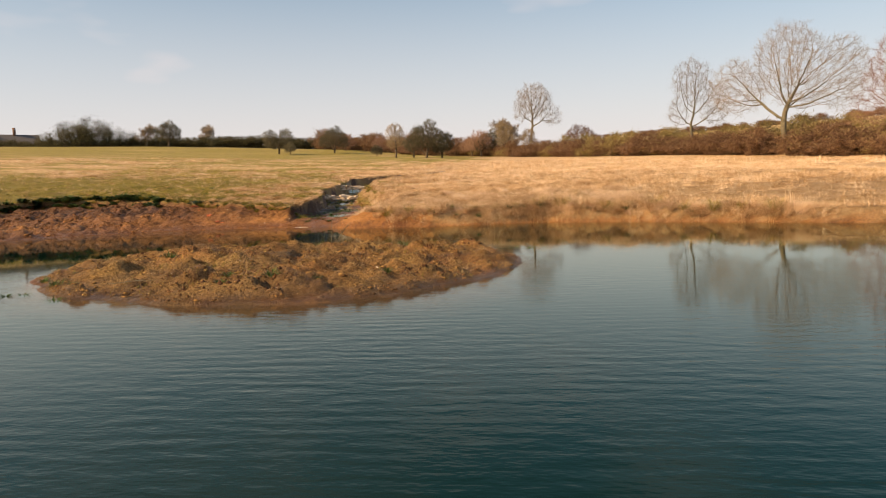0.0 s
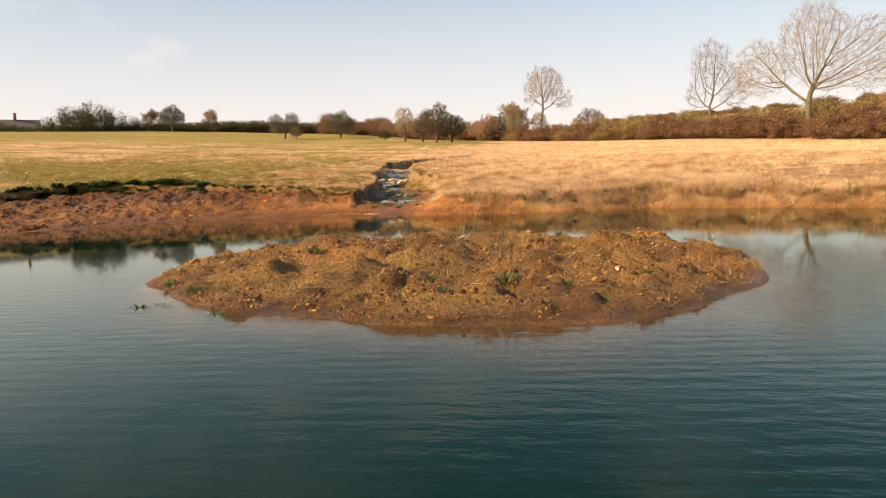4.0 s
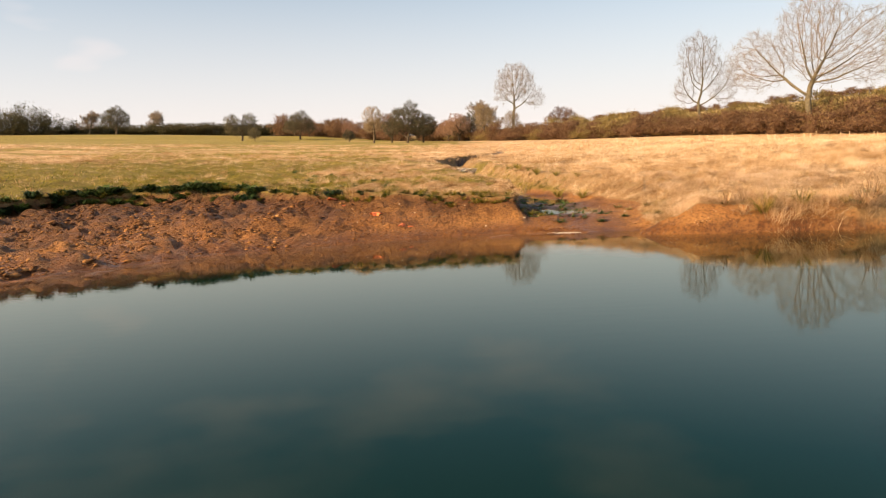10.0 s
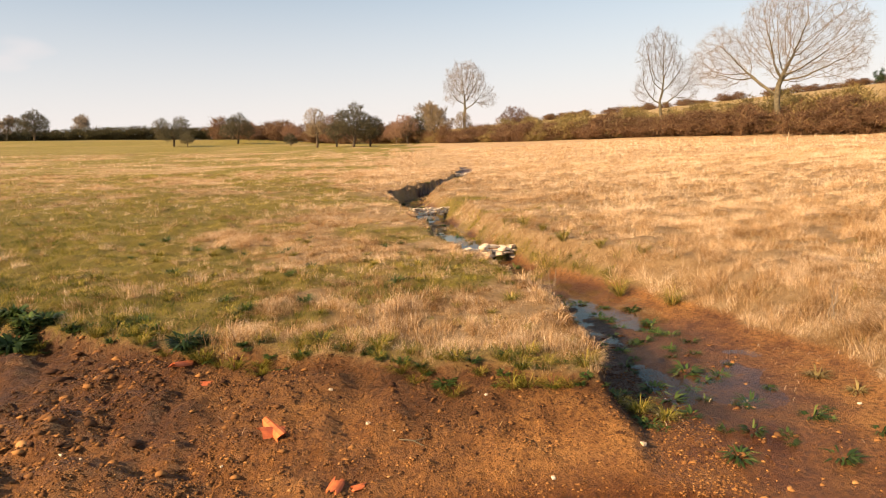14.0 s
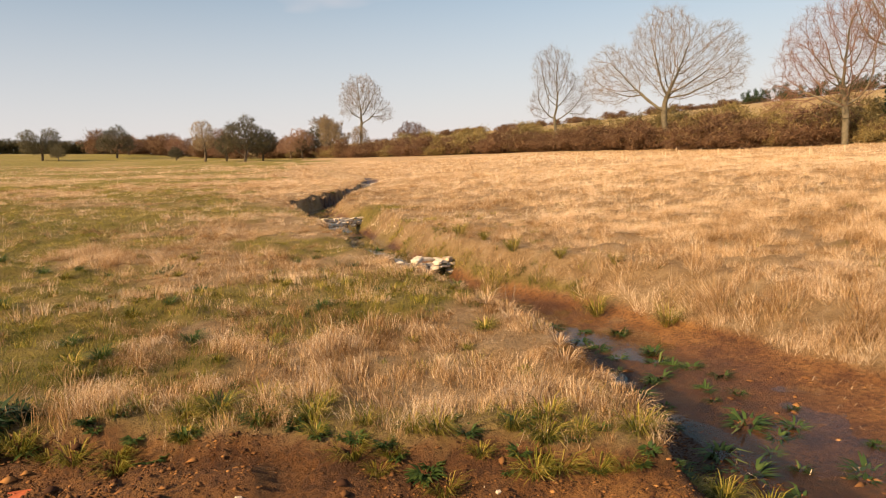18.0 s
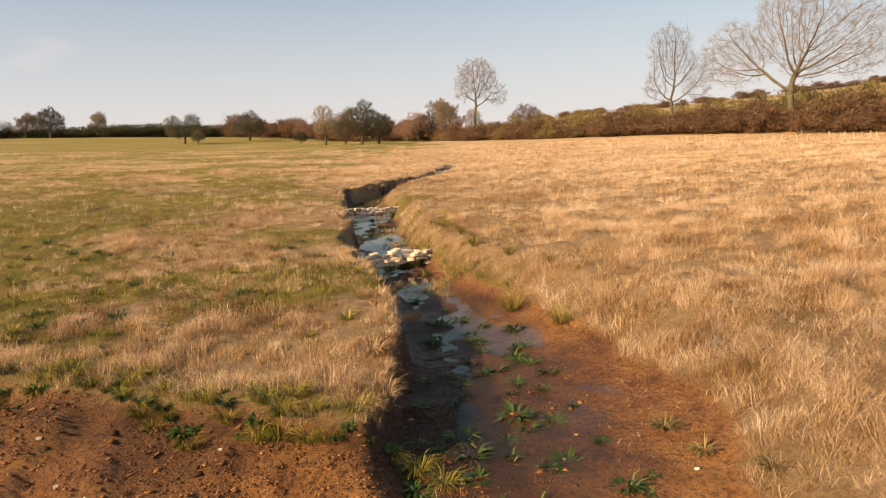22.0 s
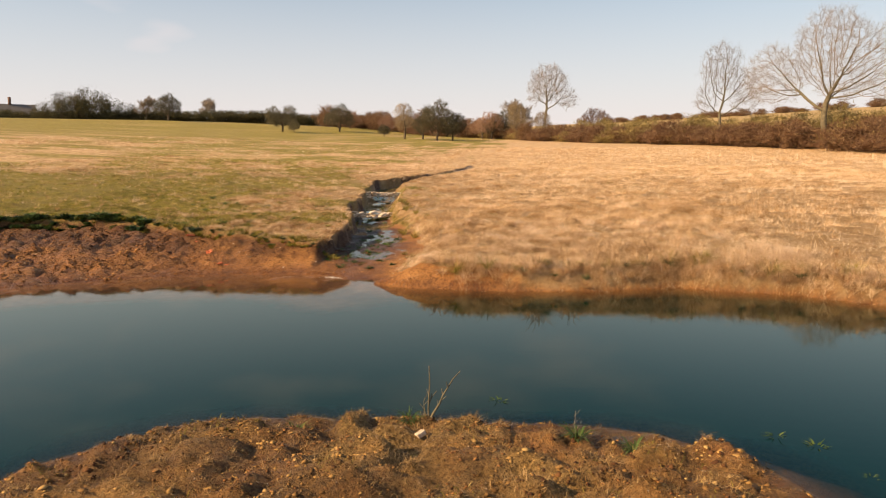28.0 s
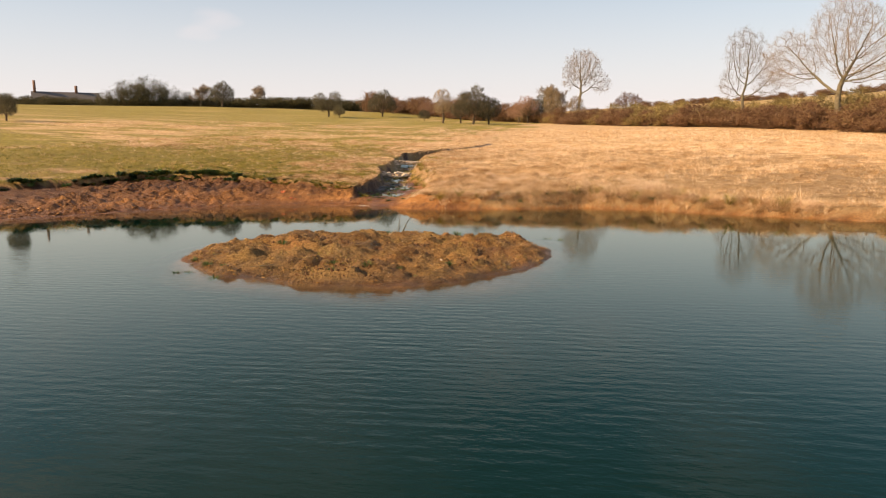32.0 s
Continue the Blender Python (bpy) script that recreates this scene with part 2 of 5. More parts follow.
REDTWIG = plain("reddish_twigs", [(0.3, (0.19, 0.10, 0.07)), (0.7, (0.32, 0.20, 0.14))], 1.2, 0.9, 0.2, 0.01)
THORNTWIG = plain("dark_thorn_twigs", [(0.3, (0.050, 0.048, 0.030)), (0.7, (0.135, 0.120, 0.070))], 0.6, 0.9, 0.2, 0.01)
PALETWIG = plain("pale_willow_twigs", [(0.3, (0.22, 0.165, 0.100)), (0.7, (0.36, 0.28, 0.18))], 0.6, 0.9, 0.2, 0.01)
DARKBARK = plain("dark_thorn_bark", [(0.3, (0.055, 0.042, 0.030)), (0.7, (0.15, 0.11, 0.075))], 3.0, 0.9, 0.5, 0.03)
THORN = blade_material("thorn_sprays", [(0.0, (0.030, 0.031, 0.018)), (0.5, (0.080, 0.075, 0.040)), (1.0, (0.18, 0.155, 0.085))], 0.8, 0.35)
RUSSET = blade_material("russet_hedge_sprays", [(0.0, (0.085, 0.044, 0.030)), (0.5, (0.21, 0.125, 0.078)), (1.0, (0.38, 0.26, 0.15))], 0.8, 0.4)
OLIVE = blade_material("olive_scrub_sprays", [(0.0, (0.14, 0.105, 0.045)), (0.5, (0.31, 0.24, 0.10)), (1.0, (0.50, 0.40, 0.20))], 0.8, 0.4)
IVY = blade_material("ivy_leaves", [(0.0, (0.010, 0.025, 0.010)), (1.0, (0.05, 0.09, 0.03))], 0.5)
STONE = plain("pale_limestone", [(0.25, (0.24, 0.175, 0.12)), (0.45, (0.54, 0.43, 0.32)), (0.70, (0.78, 0.69, 0.58))], 9.0, 0.85, 0.6, 0.01)


# ---- lie of the land ----
def lattice(h):
    h = (h ^ (h >> np.uint32(13))) * np.uint32(1274126177)
    return ((h ^ (h >> np.uint32(16))) & np.uint32(0xFFFF)) / 65535.0


def rough(x, y, size, seed=0, octaves=3):
    """Smooth value noise in -1..1 with features of that size."""
    total, amp, norm = np.zeros_like(x, float), 1.0, 0.0
    ka, kb = np.uint32(374761393), np.uint32(668265263)
    for k in range(octaves):
        u, v = x / size * 2**k + 31.7 * k, y / size * 2**k - 17.3 * k
        iu, iv = np.floor(u), np.floor(v)
        fu, fv = u - iu, v - iv
        fu, fv = fu * fu * (3 - 2 * fu), fv * fv * (3 - 2 * fv)
        ha = iu.astype(np.int64).astype(np.uint32) * ka
        hb = iv.astype(np.int64).astype(np.uint32) * kb + np.uint32((seed + k) * 974634777 & 0xFFFFFFFF)
        a, b = lattice(ha + hb), lattice(ha + ka + hb)
        c, d = lattice(ha + hb + kb), lattice(ha + ka + hb + kb)
        total += amp * ((a * (1 - fu) + b * fu) * (1 - fv) + (c * (1 - fu) + d * fu) * fv)
        norm, amp = norm + amp, amp * 0.5
    return total / norm * 2 - 1


def step(a, b, v):
    u = np.clip((v - a) / (b - a), 0, 1)
    return u * u * (3 - 2 * u)


SHORE_X = [-60, -30, -16, -11, -7.6, -6.4, -5.8, -4.8, -3.7, -2.5, -1.2, 0, 1.2, 2.3, 3.1, 4.3, 6.5, 8.2, 10.1, 12.2, 13.4, 15.7, 18, 26, 60]
SHORE_Y = [-34, -14, -2.2, 2.2, 4.7, 5.85, 7.05, 8.35, 9.5, 10.35, 10.85, 11.2, 11.3, 11.0, 10.4, 9.8, 9.6, 9.6, 10.2, 9.6, 8.8, 7.5, 6.4, 2.6, -14]
TURF_X = [-60, -30, -16, -12.5, -10.4, -9.0, -7.4, -6, -4.6, -3.4, -2.4, -1.4, -0.5, 0.4, 1.2, 2.0, 3.4, 4.0, 5.0, 5.9, 7.9, 9.5, 12, 14, 18, 60]
TURF_Y = [-28, -8, 5.5, 9.3, 11.9, 13.9, 14.5, 14.7, 14.4, 13.9, 13.5, 13.15, 12.85, 12.6, 12.4, 12.15, 11.3, 10.6, 10.12, 9.78, 9.76, 10.28, 9.72, 8.6, 6.6, -13.7]
BROOK_X = [2.5, 2.48, 2.42, 2.25, 1.85, 1.32, 0.95, 0.45, 0.1, -0.1, -0.6, -0.95, -0.55, 0.1, 0.8, 1.25, 1.65, 1.95, 1.85, 1.2, 0.5]
BROOK_Y = [10.6, 12.0, 13.5, 15.5, 17.2, 19.0, 20.2, 22.6, 24.8, 26.7, 28.4, 30.6, 32.6, 34.4, 37.0, 40.0, 42.8, 45.0, 47.0, 49.0, 50.5]
BROOK_Z = [-0.06, 0.20, 0.27, 0.32, 0.40, 0.50, 0.60, 0.76, 0.84, 0.96, 1.20, 1.28, 1.42, 1.56, 1.74, 1.92, 2.12, 2.36, 2.52, 2.72, 2.9]
BROOK_W = [0.95, 0.90, 0.85, 0.82, 0.76, 0.84, 0.86, 0.60, 0.62, 0.74, 0.58, 0.58, 0.34, 0.12, 0.10, 0.22, 0.32, 0.26, 0.18, 0.12, 0.08]
BROOK_R = [1.10, 1.30, 1.45, 1.15, 0.85, 0.50, 0.45, 0.50, 0.45, 0.45, 0.50, 0.50, 0.30, 0.12, 0.10, 0.22, 0.36, 0.30, 0.18, 0.12, 0.08]
BROOK_S = [0.45, 0.32, 0.30, 0.40, 0.55, 0.80, 0.95, 0.90, 0.85, 0.85, 0.90, 0.90, 0.90, 1.2, 1.2, 1.0, 0.90, 0.90, 0.80, 0.70, 0.60]
ISLE = (5.9, -0.4)
ISLE_A = [-180, -160, -145, -128, -113, -97, -82, -60, -40, -10, 14, 30, 48, 70, 92, 115, 138, 160, 180]
ISLE_R = [3.30, 3.20, 2.98, 2.85, 2.85, 2.90, 3.12, 3.52, 3.56, 3.62, 3.84, 3.72, 3.35, 2.75, 2.55, 2.75, 3.15, 3.40, 3.30]


def field(x, y):
    """Height of the open land: a slope that climbs away from the pond, with a hill behind the hedge."""
    far = np.sqrt(x * x + y * y)
    k = np.where(far > 260, (260 + 50 * (1 - np.exp(-(np.maximum(far, 260) - 260) / 50))) / np.maximum(far, 1), 1.0)
    u, v = x * k, y * k
    r = np.sqrt(u * u + v * v + 400)
    z = 0.0454 - 0.01445 * u + 0.15627 * v - 0.01516 * u * v / r + 0.04274 * u * u / r - 0.06766 * v * v / r - 0.03629 * r
    d = (x - 45) * 0.89 + (y - 94) * 0.46
    z = z - 0.95 * step(16, 42, x) * step(112, 78, y) * step(0, 30, y)
    z = z + 13.5 * (1 - np.exp(-np.maximum(d - 6, 0) / 130)) * step(-40, 60, y)
    z = z + (1.6 * step(-15, -60, x) - 3.6 * step(-100, -190, x)) * step(160, 240, far)
    z = z + 0.06 * rough(x, y, 5.0, 3) * step(10, 20, y) + 0.03 * rough(x, y, 1.1, 5, 2)
    tussock = np.maximum(rough(x, y, 0.62, 6, 2), 0) * 0.16 * step(2.2, 4.5, x) + np.maximum(rough(x, y, 0.5, 7, 2), 0) * 0.12 * step(2.5, 0, x)
    z = z + tussock * step(140, 60, far)
    return np.maximum(z, 0.35 + 0.02 * rough(x, y, 3.0, 8))


def brook(x, y):
    """Distance from the brook's line, and the line's place there as a fraction of its rows."""
    best, where, side = np.full(x.shape, 1e9), np.zeros(x.shape), np.zeros(x.shape)
    for i in range(len(BROOK_X) - 1):
        ax, ay, bx, by = BROOK_X[i], BROOK_Y[i], BROOK_X[i + 1], BROOK_Y[i + 1]
        dx, dy = bx - ax, by - ay
        s = np.clip(((x - ax) * dx + (y - ay) * dy) / (dx * dx + dy * dy), 0, 1)
        px, py = x - ax - s * dx, y - ay - s * dy
        d = np.hypot(px, py)
        near = d < best
        best, where = np.where(near, d, best), np.where(near, i + s, where)
        side = np.where(near, np.sign(dx * py - dy * px), side)
    return best, where, side


def isle(x, y):
    """Distance from the island's middle as a share of its outline there."""
    dx, dy = x - ISLE[0], y - ISLE[1]
    r = np.interp(np.degrees(np.arctan2(dy, dx)), ISLE_A, ISLE_R)
    return np.hypot(dx, dy) / (r + 0.15 * rough(x, y, 0.9, 21))


def land(x, y):
    """Ground height with its masks: mud, wet and green."""
    x, y = np.asarray(x, float), np.asarray(y, float)
    s = np.interp(x, SHORE_X, SHORE_Y) + 0.12 * rough(x, y, 1.2, 11)
    g = np.interp(x, TURF_X, TURF_Y) + 0.22 * rough(x, y, 0.9, 12)
    width = np.maximum(g - s, 0.30)
    d = y - s
    u = d / width
    top = field(x, y)
    clods = 0.30 * np.abs(rough(x, y, 0.55, 14, 4)) - 0.07 + 0.09 * rough(x, y, 1.5, 15, 3)
    calm = step(-0.1, 0.6, d)
    rows_of = np.maximum(0, rough(x * 0.8 + y * 0.6, (y * 0.8 - x * 0.6) * 0.35, 0.5, 26, 3)) * 0.12 * step(-1.5, -3.5, x)
    steep = step(3.0, 4.6, x)
    mud_z = top * ((0.74 + 0.12 * step(-6.0, -3.0, x) + 0.12 * steep) * np.clip(u, 0, 1) ** (0.8 - 0.42 * steep)) + (clods * (0.85 - 0.5 * step(-3.0, 1.0, x)) + rows_of + 0.10 * np.abs(rough(x, y, 0.20, 32, 2)) - 0.02 - 0.03 * step(-1.5, -3.5, x)) * calm + 0.015
    shoal = 0.034 + 0.20 * step(2.6, 6.2, x)
    bed = np.maximum(np.where(d > -2.8, d * shoal, -2.8 * shoal + (d + 2.8) * 0.22), -1.6) + 0.25 * clods * step(0.0, -0.5, d)
    z = np.where(d < 0, bed, mud_z)
    on_turf = step(1.0 - 0.07 / width, 1.0 + 0.05 / width, u)
    z = z * (1 - on_turf) + top * on_turf
    mud, wet = 1 - step(1.0 - 0.02 / width, 1.0 + 0.09 / width, u), (1 - step(0.04, 0.30, z)) * step(-0.10, 0.0, z) * (1 - on_turf)
    mud = mud * (1 - 0.97 * step(5.0, 6.6, x) * step(0.05, 0.14, z) * step(0.0, 0.4, rough(x, y, 0.6, 36) + 0.30 + 0.5 * step(6.5, 8, x)) * (y > 5))
    # brook
    bd, bw, side = brook(x, y)
    rows = np.arange(len(BROOK_X))
    left, floor = side > 0, np.interp(bw, rows, BROOK_Z)
    half = np.where(left, np.interp(bw, rows, BROOK_W), np.interp(bw, rows, BROOK_R))
    half = half * (1 + 0.20 * rough(x, y, 0.8, 17))
    slope = np.where(left, 0.7 + 5.0 * step(12.1, 13.2, y), np.interp(bw, rows, BROOK_S))
    out = np.maximum(bd - half, 0)
    shelf = np.where(left, 0.08 * np.maximum(bd - 0.40, 0), 0.05 * np.maximum(bd - 0.75, 0)) * step(10.8, 12.4, y)
    cut = floor + 0.035 * rough(x, y, 0.42, 18, 4) + 0.030 * rough(x, y, 1.3, 27, 2) + 0.03 + shelf + out * slope + 0.10 * out * out
    inside = (cut < z) & (y > 10.2)
    flat = np.where(left, 0.60, 0.10)
    z = np.where(inside, cut, z)
    muddy = np.where(inside, 1 - step(flat * 0.7, flat + 0.15, out), 0)
    grown = step(0.0, 0.2, rough(x, y, 0.9, 33, 2)) * step(20.5, 23, y) + 0.8 * step(0.15, 0.35, rough(x, y, 0.7, 34, 2)) * step(15, 17, y)
    muddy = muddy * (1 - 0.75 * np.clip(grown, 0, 1))
    mud = np.maximum(mud, muddy)
    dryer = np.where(left, 1.0, 1 - 0.75 * step(0.55, 1.15, bd))
    wet = np.maximum(wet, np.where(inside, (1 - step(0.0, 0.3, out)) * (0.75 + 0.5 * rough(x, y, 0.6, 29)) * dryer, 0))
    boggy = step(-0.45, 0.15, rough(x, y, 1.3, 30, 3) + 0.3 * step(0.0, -4.0, x)) * step(1.2, -1.0, x) * (z > 0)
    wet = np.maximum(wet, np.clip(boggy, 0, 1) * 0.72 * mud * (1 - on_turf))
    wet = np.clip(wet, 0, 1)
    # island
    q = isle(x, y)
    lump = 0.30 * np.abs(rough(x, y, 0.48, 19, 4)) - 0.06 + 0.08 * rough(x, y, 1.6, 20, 2) + 0.12 * np.abs(rough(x, y, 0.26, 28, 3)) - 0.03
    isl = np.where(q < 1, (0.215 - 0.012 * (x - 4.0)) * np.maximum(1 - q**3, 0) ** 0.6 + lump * step(1.0, 0.92, q), -np.where(q < 1.1, (q - 1) * 1.5, 0.15 + (q - 1.1) * 1.6) * (1 - 0.60 * step(-1.5, -3.2, y)) + 0.05 * rough(x, y, 0.9, 39, 3) * step(1.0, 1.12, q))
    over = (isl > z) & (q < 2)
    z = np.where(over, isl, z)
    mud = np.where(over, 1, mud)
    wet = np.where(over, np.maximum((1 - step(0.02, 0.12, isl)) * step(-0.08, 0.0, isl), 0.45 * step(-0.15, 0.3, rough(x, y, 0.7, 31, 3)) * (isl > 0)), wet)
    wet = np.where(z < 0.01, 0.55, wet)
    # green
    green = step(-0.1, 0.5, 0.9 * rough(x, y, 4.0, 23) + 0.5 * rough(x, y, 0.9, 24, 2) + 0.36 * step(-1.5, -9, x) + 0.12 * step(-1.5, -5, x) + 0.42 * step(-0.5, -4.5, x) * step(14, 16.5, y) * step(34, 22, y) + 0.55 * rough(x, y, 1.7, 64, 3) - 0.30 * step(24, 40, y) * step(110, 80, y) - 0.28 * step(-6, -1.5, x) * step(70, 20, y) - 0.75 * step(1.0, 3.5, x) + 0.10 * step(-3, -14, x))
    green = np.maximum(green, (0.85 + 0.3 * rough(x, y, 9.0, 37)) * step(70, 130, np.hypot(x, y)) * step(-16, -50, x))
    green = np.maximum(green, step(0.6, 0.1, np.abs(d - width - 0.25)) * step(3, 0, x) * 0.5)
    lushest = np.where(inside & ~left, step(0.0, 0.12, out) * step(0.40, 0.15, out) * step(16.5, 18.0, y) * step(23, 20.5, y), 0)
    lushest = np.maximum(lushest, np.where(inside, 0.7 * np.clip(grown, 0, 1) * step(0.5, 0.2, out), 0))
    green = np.maximum(green, lushest * (0.75 + 0.5 * rough(x, y, 0.7, 35)))
    hill = step(8, 20, (x - 45) * 0.89 + (y - 94) * 0.46)
    green = np.maximum(green * (1 - hill), 0.42 * hill)
    green = np.where(over, np.clip(0.62 + 0.8 * rough(x, y, 0.8, 38, 3), 0, 1), np.where(mud > 0.6, 0, green))
    return z, mud, wet, np.clip(green, 0, 1)


def soil_and_shade(x, y):
    """Share of dark soil: the strip of bare bank under the turf, the turned earth of the island, and the brook's dark
    mud with its left bank's shade painted in.
    """
    s, g = np.interp(x, SHORE_X, SHORE_Y), np.interp(x, TURF_X, TURF_Y)
    u = (y - s) / np.maximum(g - s, 0.3)
    strip = step(0.42, 0.82, u + 0.20 * rough(x, y, 0.8, 61, 3)) * step(2.4, 0.2, x) * 0.56
    patch = step(-0.45, 0.35, rough(x, y, 0.75, 62, 4))
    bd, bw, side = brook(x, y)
    # dark wet mud, plus the left bank's shadow put into the colour
    silt_and_shade = np.where(side > 0, step(1.6, 1.2, bd), step(0.9, 0.0, bd + 0.5 * rough(x, y, 0.9, 63, 3)) * (0.45 + 0.5 * step(17, 20, y))) * step(11.6, 12.6, y)
    strip = np.maximum(strip, 0.95 * silt_and_shade * step(51, 49, y))
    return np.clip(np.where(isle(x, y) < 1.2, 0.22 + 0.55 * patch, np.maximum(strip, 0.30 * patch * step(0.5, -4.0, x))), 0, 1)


def height(x, y):
    return float(land(np.array([x]), np.array([y]))[0][0])


def mesh_of(name, verts, faces, mat, attrs=None, smooth=False):
    """A mesh from numpy arrays of corners and of triangles or quads."""
    me = bpy.data.meshes.new(name)
    k = faces.shape[1]
    me.vertices.add(len(verts))
    me.vertices.foreach_set("co", np.ascontiguousarray(verts, np.float32).ravel())
    me.loops.add(faces.size)
    me.loops.foreach_set("vertex_index", np.ascontiguousarray(faces, np.int32).ravel())
    me.polygons.add(len(faces))
    me.polygons.foreach_set("loop_start", np.arange(0, faces.size, k, dtype=np.int32))
    me.polygons.foreach_set("loop_total", np.full(len(faces), k, np.int32))
    if smooth:
        me.polygons.foreach_set("use_smooth", np.ones(len(faces), bool))
    for key, values in (attrs or {}).items():
        me.attributes.new(key, "FLOAT", "POINT").data.foreach_set("value", np.ascontiguousarray(values, np.float32))
    me.update(calc_edges=True)
    me.materials.append(mat)
    return me


def spread(a, b, fine, grow, reach):
    """Coordinates that are close between a and b and grow wider towards the reach."""
    mid = list(np.arange(a, b, fine))
    up, down, h = [b], [a - fine], fine
    while up[-1] < reach:
        h *= grow
        up.append(up[-1] + h)
    h = fine
    while down[-1] > -reach:
        h *= grow
        down.append(down[-1] - h)
    return np.array(down[::-1] + mid + up)


def sheet(xs, ys):
    gx, gy = np.meshgrid(xs, ys)
    i = np.arange(len(xs) * len(ys)).reshape(len(ys), len(xs))
    quads = np.stack([i[:-1, :-1], i[:-1, 1:], i[1:, 1:], i[1:, :-1]], -1).reshape(-1, 4)
    return gx.ravel(), gy.ravel(), quads


along = list(spread(-3.8, 18, 0.065, 1.11, 2600))
along = [v for v in along if v <= 18]
gap = 0.065
while along[-1] < 2600:
    gap = min(gap * 1.02, 0.21) if along[-1] < 47 else gap * 1.11
    along.append(along[-1] + gap)
gx, gy, quads = sheet(spread(-9.5, 11, 0.065, 1.13, 2600), np.array(along))
gz, mud, wet, green = land(gx, gy)
# the soil mask carries dark earth and the brook's painted bank shade
ground = new("ground", mesh_of("ground", np.stack([gx, gy, gz], 1), quads, EARTH, {"mud": mud, "wet": wet, "green": green, "soil": soil_and_shade(gx, gy), "thatch": 0.85 * step(34, 20, np.hypot(gx - 1, gy - 14))}, True))
tagged(ground, "rough pasture of dry and green grass with bare orange mud banks", "ground", kind="structure")

wx, wy, wq = sheet(np.concatenate([np.arange(-70, -12, 4.0), np.arange(-12, 16, 0.16), np.arange(16, 74, 4.0)]), np.concatenate([np.arange(-72, -8, 4.0), np.arange(-8, 13.01, 0.16)]))
wz = land(wx, wy)[0]
keep = (wz[wq] < 0.06).any(1)
pond = new("pond_water", mesh_of("pond_water", np.stack([wx, wy, 0 * wx], 1), wq[keep], POND, {"depth": np.maximum(-wz, 0)}, True))
tagged(pond, "still teal pond with faint ripples over brown shallows", "water", kind="structure")


def brook_water(name, first, last, level, label, inner=-1.25):
    """A reach of the brook between two places along its line, with its surface at that level."""
    rows = np.arange(len(BROOK_X))
    s = np.linspace(first, last, 40)
    cx, cy, w = (np.interp(s, rows, v) for v in (BROOK_X, BROOK_Y, BROOK_W))
    z = np.interp(s, rows, BROOK_Z) + level
    dx, dy = np.gradient(cx), np.gradient(cy)
    ln = np.hypot(dx, dy)
    nx, ny = dy / ln, -dx / ln
    right = np.interp(s, rows, BROOK_R)
    across = np.linspace(inner, 1.15, 25)
    reach = np.where(across < 0, w[:, None], right[:, None]) * across
    vx, vy = cx[:, None] + nx[:, None] * reach, cy[:, None] + ny[:, None] * reach
    vz = np.repeat(z[:, None], 25, 1)
    i = np.arange(40 * 25).reshape(40, 25)
    q = np.stack([i[:-1, :-1], i[:-1, 1:], i[1:, 1:], i[1:, :-1]], -1).reshape(-1, 4)
    depth = np.maximum(vz.ravel() - land(vx.ravel(), vy.ravel())[0], 0)
    ob = new(name, mesh_of(name, np.stack([vx.ravel(), vy.ravel(), vz.ravel()], 1), q, BROOK, {"depth": depth * 1.5}, True))
    return tagged(ob, label, "water", kind="structure")


brook_water("brook_water", 0.9, 6.0, 0.022, "thin sheet of clear water over brown mud", -0.50)
brook_water("brook_water", 6.0, 9.0, 0.050, "dark shallow brook water between two stone weirs")
brook_water("brook_water", 9.0, 16.4, 0.040, "dark narrow brook water between grassy banks")


# ---- grass ----
def blades(name, x, y, tall, wide, lean, tone, mat, label, segments=2, seed=1, clump=None):
    """Many grass blades as one mesh: each a narrow bent strip that ends in a point."""
    rng = np.random.default_rng(seed)
    n = len(x)
    z = land(x, y)[0] - 0.015
    a = rng.uniform(0, 2 * np.pi, n)
    fx, fy = np.cos(a), np.sin(a)
    b = rng.uniform(0, 2 * np.pi, n)
    ox, oy = np.cos(b) * lean * tall + 0.10 * tall, np.sin(b) * lean * tall
    if clump is not None:
        ox, oy = ox + clump[0] * tall, oy + clump[1] * tall
    base = np.stack([x, y, z], 1)
    side = np.stack([fx, fy, 0 * x], 1) * (wide / 2)[:, None]
    drop = 1 - 0.45 * np.clip(np.hypot(ox, oy) / tall, 0, 1.4) ** 2
    tip = base + np.stack([ox, oy, tall * np.maximum(drop, 0.25)], 1)
    if segments == 1:
        v = np.stack([base - side, base + side, tip], 1)
        f = np.arange(n * 3).reshape(n, 3)
        k = 3
    else:
        mid = base + np.stack([ox * 0.32, oy * 0.32, tall * 0.62], 1)
        v = np.stack([base - side, base + side, mid + side * 0.75, mid - side * 0.75, tip], 1)
        o = (np.arange(n) * 5)[:, None]
        f = np.concatenate([o + np.array([[0, 1, 2]]), o + np.array([[0, 2, 3]]), o + np.array([[3, 2, 4]])], 0)
        k = 5
    ob = new(name, mesh_of(name, v.reshape(-1, 3), f, mat, {"tone": np.repeat(tone, k)}))
    return tagged(ob, label, "grass", kind="stuff")


